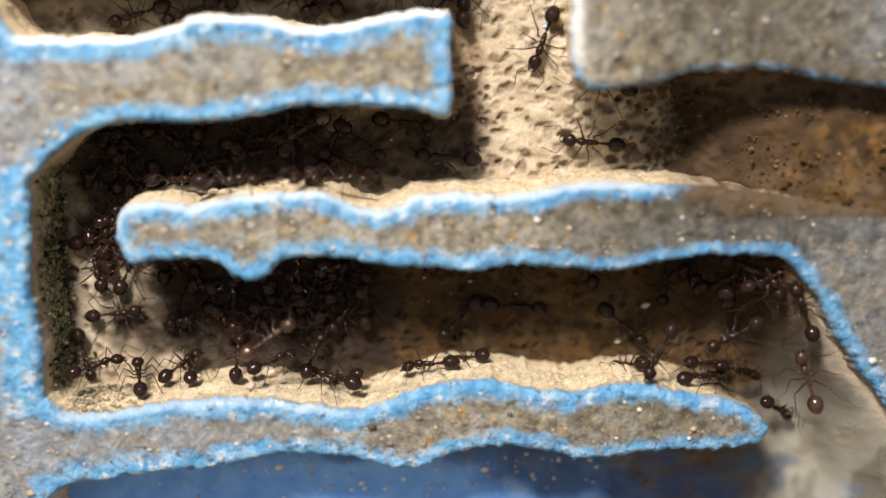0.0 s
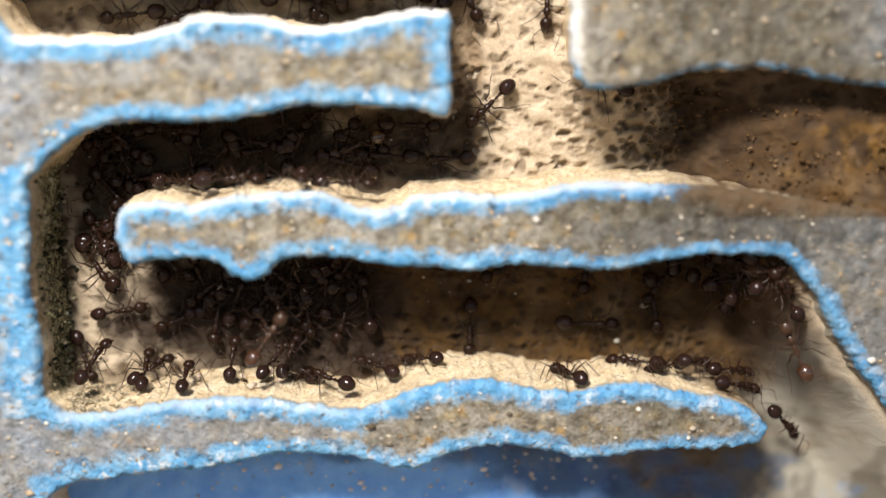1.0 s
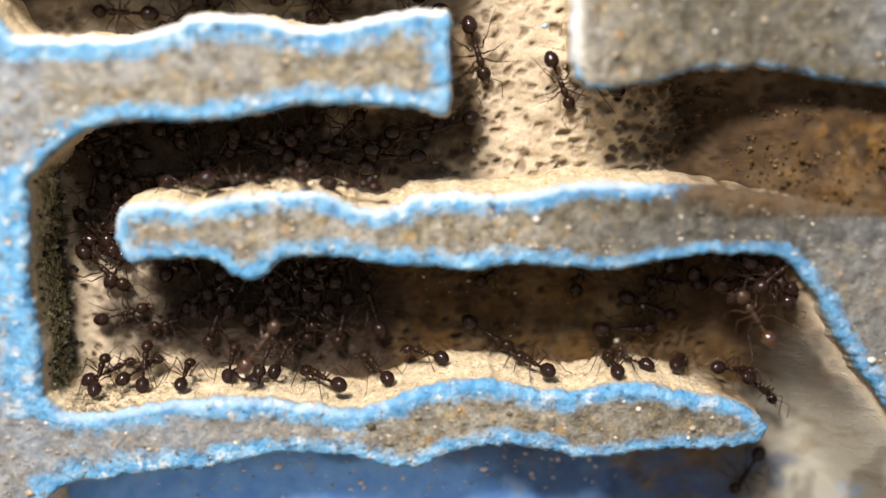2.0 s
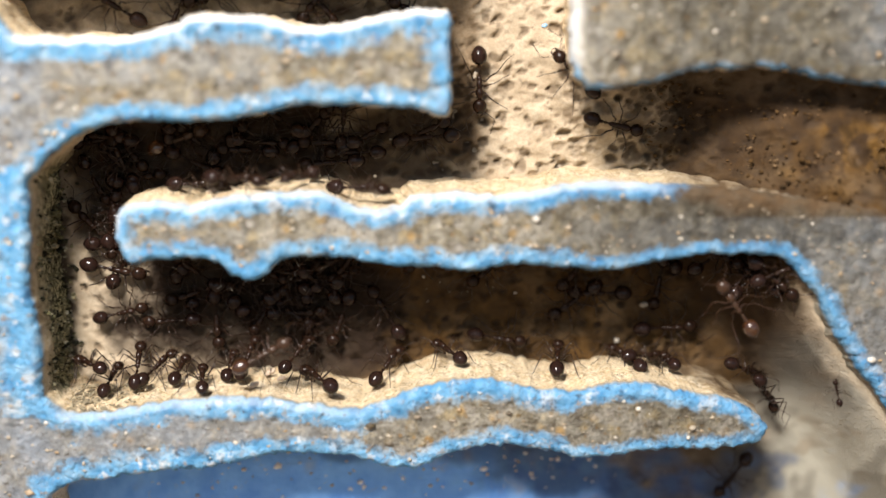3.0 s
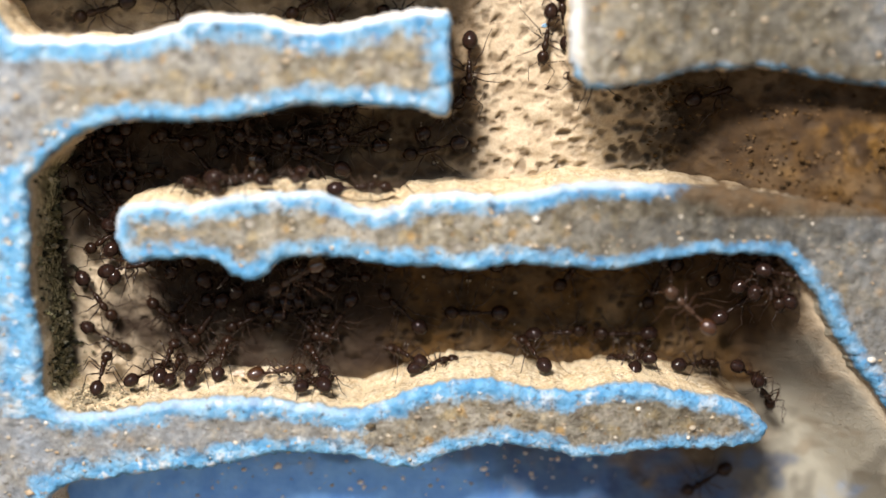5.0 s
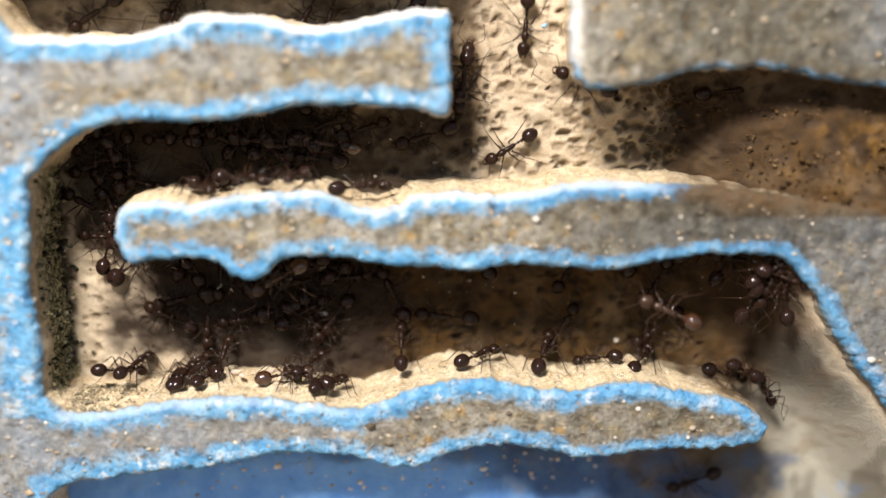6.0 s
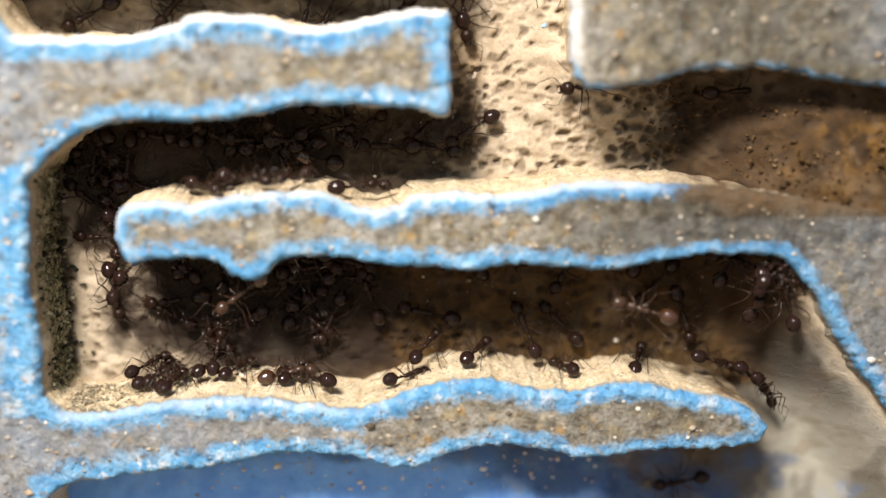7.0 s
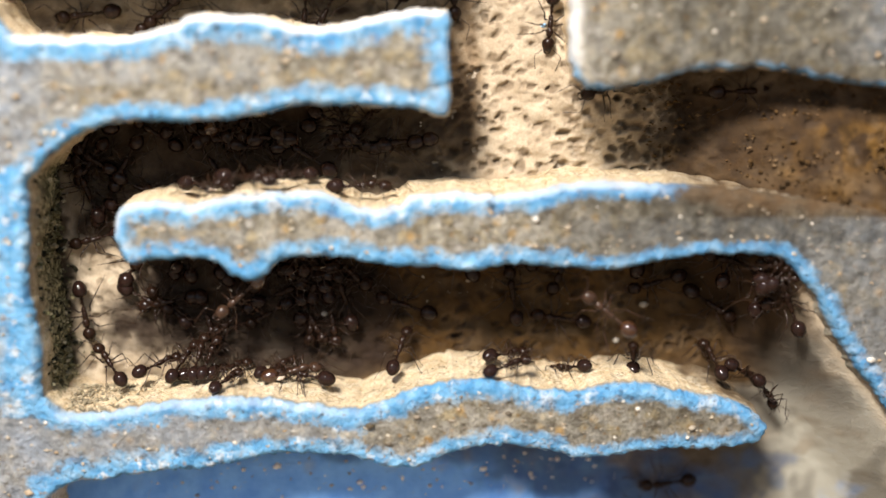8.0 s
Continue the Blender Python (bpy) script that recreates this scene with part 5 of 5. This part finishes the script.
    crawl(colony["w4"], [(0, "w", 5.5, 42.5, -132), (0.3, "w", 6.2, 41.8, -94), (0.6, "w", 5.7, 41.8, -87), (0.9, "w", 6.4, 41.4, -96), (1.5, "w", 9.7, 40.8, -43), (1.7, "w", 9.2, 40.7, -37), (3, "w", 10.5, 40.0, -10), (4.7, "w", 17.4, 40.5, 0), (8, "w", 18.2, 42.5, 171)])
    crawl(colony["w5"], [(0, "w", 26.0, 41.6, -42), (0.3, "w", 31.6, 42.5, -84), (0.6, "w", 31.2, 42.9, -86), (0.9, "w", 29.7, 44.4, -84), (1.2, "w", 30.1, 43.8, -70), (1.7, "w", 31.3, 43.8, -10), (3.5, "w", 17.3, 44.6, -176), (5, "w", 26.2, 40.5, 180), (8, "w", 36.9, 44.2, -34)])
    crawl(colony["r2"], [(0, "g", 46.0, 37.5, 109), (0.6, "g", 45.6, 38.7, 110), (0.9, "g", 44.8, 40.7, 115), (1.2, "g", 43.4, 42.0, 117), (1.5, "g", 41.5, 43.6, 126), (1.7, "g", 40.4, 44.5, 123), (2.8, "g", 37.5, 46.3, 123), (3.1, "g", 37.2, 46.3, 126), (3.5, "g", 36.5, 46.7, 134), (4.0, "g", 35.0, 46.1, 136), (4.5, "g", 32.9, 46.4, 134), (4.7, "g", 32.5, 46.2, 133), (5.8, "g", 29.9, 45.8, 154), (6.2, "g", 29.1, 46.0, 158), (6.5, "g", 28.6, 46.2, 161), (7.0, "g", 26.5, 46.1, 164), (7.4, "g", 24.3, 45.6, 147), (7.7, "g", 22.6, 45.8, 142), (8.0, "g", 22.5, 45.7, 141)])
    crawl(colony["r3"], [(0, "w", 39.6, 50.4, 161), (0.6, "w", 38.9, 50.7, 167), (1.5, "w", 38.7, 50.9, 168), (3.5, "w", 38.3, 50.7, 157), (5.8, "w", 38.6, 51.1, 168), (8, "w", 38.1, 50.7, 165)])
    crawl(colony["r4"], [(0, "w", 45.4, 45.6, 112), (0.6, "w", 44.7, 46.1, 116), (0.9, "w", 43.6, 47.4, 120), (1.7, "w", 42.5, 48.4, 126), (2.8, "w", 40.8, 49.1, 144), (3.5, "w", 39.7, 49.0, 150), (4.7, "w", 41.8, 49.0, 134), (6, "w", 43.2, 47.4, 102), (8, "w", 44.2, 45.8, 113)])
    crawl(colony["r5"], [(0, "f", 44.5, 9.5, 30.1, 42, -30), (0.6, "f", 45.0, 9.4, 29.9, 55, -30), (0.9, "f", 44.5, 6.6, 29.9, 55, -30), (1.2, "w", 45.4, 26.5, -97), (1.7, "w", 43.0, 22.4, -121), (8, "w", 32.3, 20.7, -173)])
    crawl(colony["r6"], [(0, "f", 34.1, 4.5, 35.8, 27, -4), (0.3, "f", 37.2, 6.1, 35.7, 36, 4), (0.6, "f", 35.3, 4.2, 35.8, 26, 1), (0.9, "f", 38.0, 5.2, 34.5, 27, -17), (1.2, "f", 40.1, 7.2, 34.0, 27, -15), (1.5, "f", 40.4, 7.5, 34.6, 27, -26), (1.7, "f", 41.2, 7.5, 33.8, 28, -35), (2.8, "f", 42.2, 7.5, 32.9, 40, -50), (3.5, "f", 42.4, 7.5, 32.8, 45, -50), (4.7, "f", 42.2, 7.5, 32.7, 50, -45), (5.8, "f", 42.0, 7.5, 33.4, 42, -45), (8, "f", 42.4, 7.5, 32.9, 45, -45)])
    crawl(colony["r7"], [(0, "f", 39.4, 9.0, 35.2, 24, -19), (1.5, "f", 38.7, 9.0, 35.2, 26, -8), (2.8, "f", 40.0, 8.5, 35.4, 28, -25), (3.5, "f", 40.5, 8.5, 35.1, 30, -30), (4.7, "f", 40.8, 8.5, 34.8, 35, -30), (5.8, "f", 40.2, 8.5, 35.2, 30, -25), (6.6, "f", 41.0, 7.5, 34.6, 33, -40), (7.3, "f", 40.2, 7.5, 35.0, 33, -35), (8, "f", 39.8, 8.0, 35.2, 36, -30)])
    crawl(colony["r9"], [(0, "g", 54.2, 11.7, 107), (2.0, "g", 53.1, 17.0, 106), (2.5, "g", 49.8, 32.8, 108), (2.8, "g", 49.4, 35.9, 105), (3.5, "g", 49.5, 34.4, 101), (4.1, "g", 52.2, 20.1, 107), (8, "g", 54.1, 12.0, 107)])
    crawl(colony["g1"], [(0, "g", -16.9, 43.0, 34), (0.5, "g", -17.0, 43.0, 57), (1, "g", -16.9, 43.0, 55), (1.5, "g", -17.8, 42.7, 62), (2.8, "g", -17.4, 41.1, 36), (3.2, "g", -17.5, 40.9, 21), (3.5, "g", -17.5, 40.4, 13), (4.0, "g", -17.1, 39.8, 8), (5.2, "f", -16.0, 6.0, 36.0, 30, 0), (8, "f", -14.5, 7.5, 35.8, 20, 5)])
    crawl(colony["u1"], [(0, "w", -13.4, 65.9, -151), (1, "w", -7.0, 64.0, -158), (1.5, "w", -9.4, 63.4, -175), (3, "w", -28.0, 64.8, 21), (4, "w", -28.8, 65.8, 28), (6, "w", -10.1, 64.2, 170), (6.5, "w", -12.4, 63.5, 176), (8, "w", -21.5, 67.5, 30)])
    crawl(colony["a13"], [(0, "w", 4.8, 96.2, -88), (3.4, "w", 5.5, 86.6, -82), (3.7, "w", 6.1, 84.3, -73), (4, "w", 6.6, 81.5, -70), (4.3, "w", 7.1, 77.7, -74), (4.7, "w", 6.8, 74.2, -86), (5.3, "w", 6.6, 73.1, -97), (5.8, "w", 6.1, 72.8, -103), (6.1, "w", 5.9, 70.6, -97), (6.5, "w", 3.9, 67.7, -122), (8, "w", -2.7, 64.2, -176)])
    crawl(colony["a14"], [(0, "w", 3.3, 98.9, -90), (6.4, "w", 5.6, 88.0, -88), (6.7, "w", 5.7, 84.5, -87), (7, "w", 6.1, 79.7, -82), (7.2, "w", 6.3, 78.5, -81), (7.4, "w", 5.9, 79.9, -85), (8, "w", 4.9, 82.4, -87)])
    crawl(colony["r10"], [(0, "g", 28.4, 41.1, -114), (0.3, "g", 26.5, 39.3, -116), (1.0, "f", 27.0, 8.5, 36.6, 160, 0), (2.8, "f", 26.0, 9.5, 36.8, 120, 10), (5.8, "f", 28.0, 9.5, 36.8, 60, 15), (8, "f", 27.0, 9.5, 36.8, 80, 15)])
    crawl(colony["g2"], [(0, "w", -9.0, 49.5, -160), (3.4, "w", -10.5, 49.5, -155), (4.5, "g", -12.6, 49.5, -150, 4.0), (5.8, "g", -15.9, 48.9, -150, 4.0), (6.2, "g", -16.1, 49.1, -151, 4.0), (6.5, "g", -18.2, 48.4, -155, 4.0), (7, "g", -20.3, 47.2, -143, 4.0), (7.4, "g", -20.1, 46.9, -139, 4.0), (8, "g", -20.4, 46.9, -139, 4.0)])
    crawl(colony["l12"], [(0, "f", -37.8, 6.3, 37.3, 19, 13), (0.5, "f", -38.0, 6.7, 38.0, 27, 9), (1.0, "f", -38.0, 7.3, 38.0, 59, 37), (1.5, "f", -37.2, 7.5, 36.0, 67, 37), (3.0, "f", -38.9, 7.5, 37.0, 133, 0), (3.5, "f", -39.4, 7.5, 37.0, 134, -4), (4.0, "f", -39.5, 7.5, 37.2, 131, -1), (4.5, "f", -39.4, 7.6, 36.1, 98, 37), (6.0, "f", -34.0, 9.5, 36.4, 60, 10), (8.0, "f", -31.0, 9.5, 36.4, 40, 10)])
    crawl(DARK, [(0, "f", -10.0, 7.0, 35.2, 150, 5), (4, "f", -12.0, 6.5, 35.2, 120, 5), (8, "f", -13.5, 7.5, 35.3, 165, 5)])
    walk(GRUBS[0], [(0, pose(-0.0193, 0.004, 0.0360, 0, 0, 70)), (3.1, pose(-0.0190, 0.0042, 0.0360, 0, 0, 62)), (3.9, pose(-0.0196, 0.0045, 0.0360, 0, 0, 50)),
                    (5.0, pose(-0.0215, 0.009, 0.0360, 0, 0, 20)), (8, pose(-0.0222, 0.0095, 0.0362, 0, 0, 10))])
    for entry in crowd:
        mill(*entry)


motions()
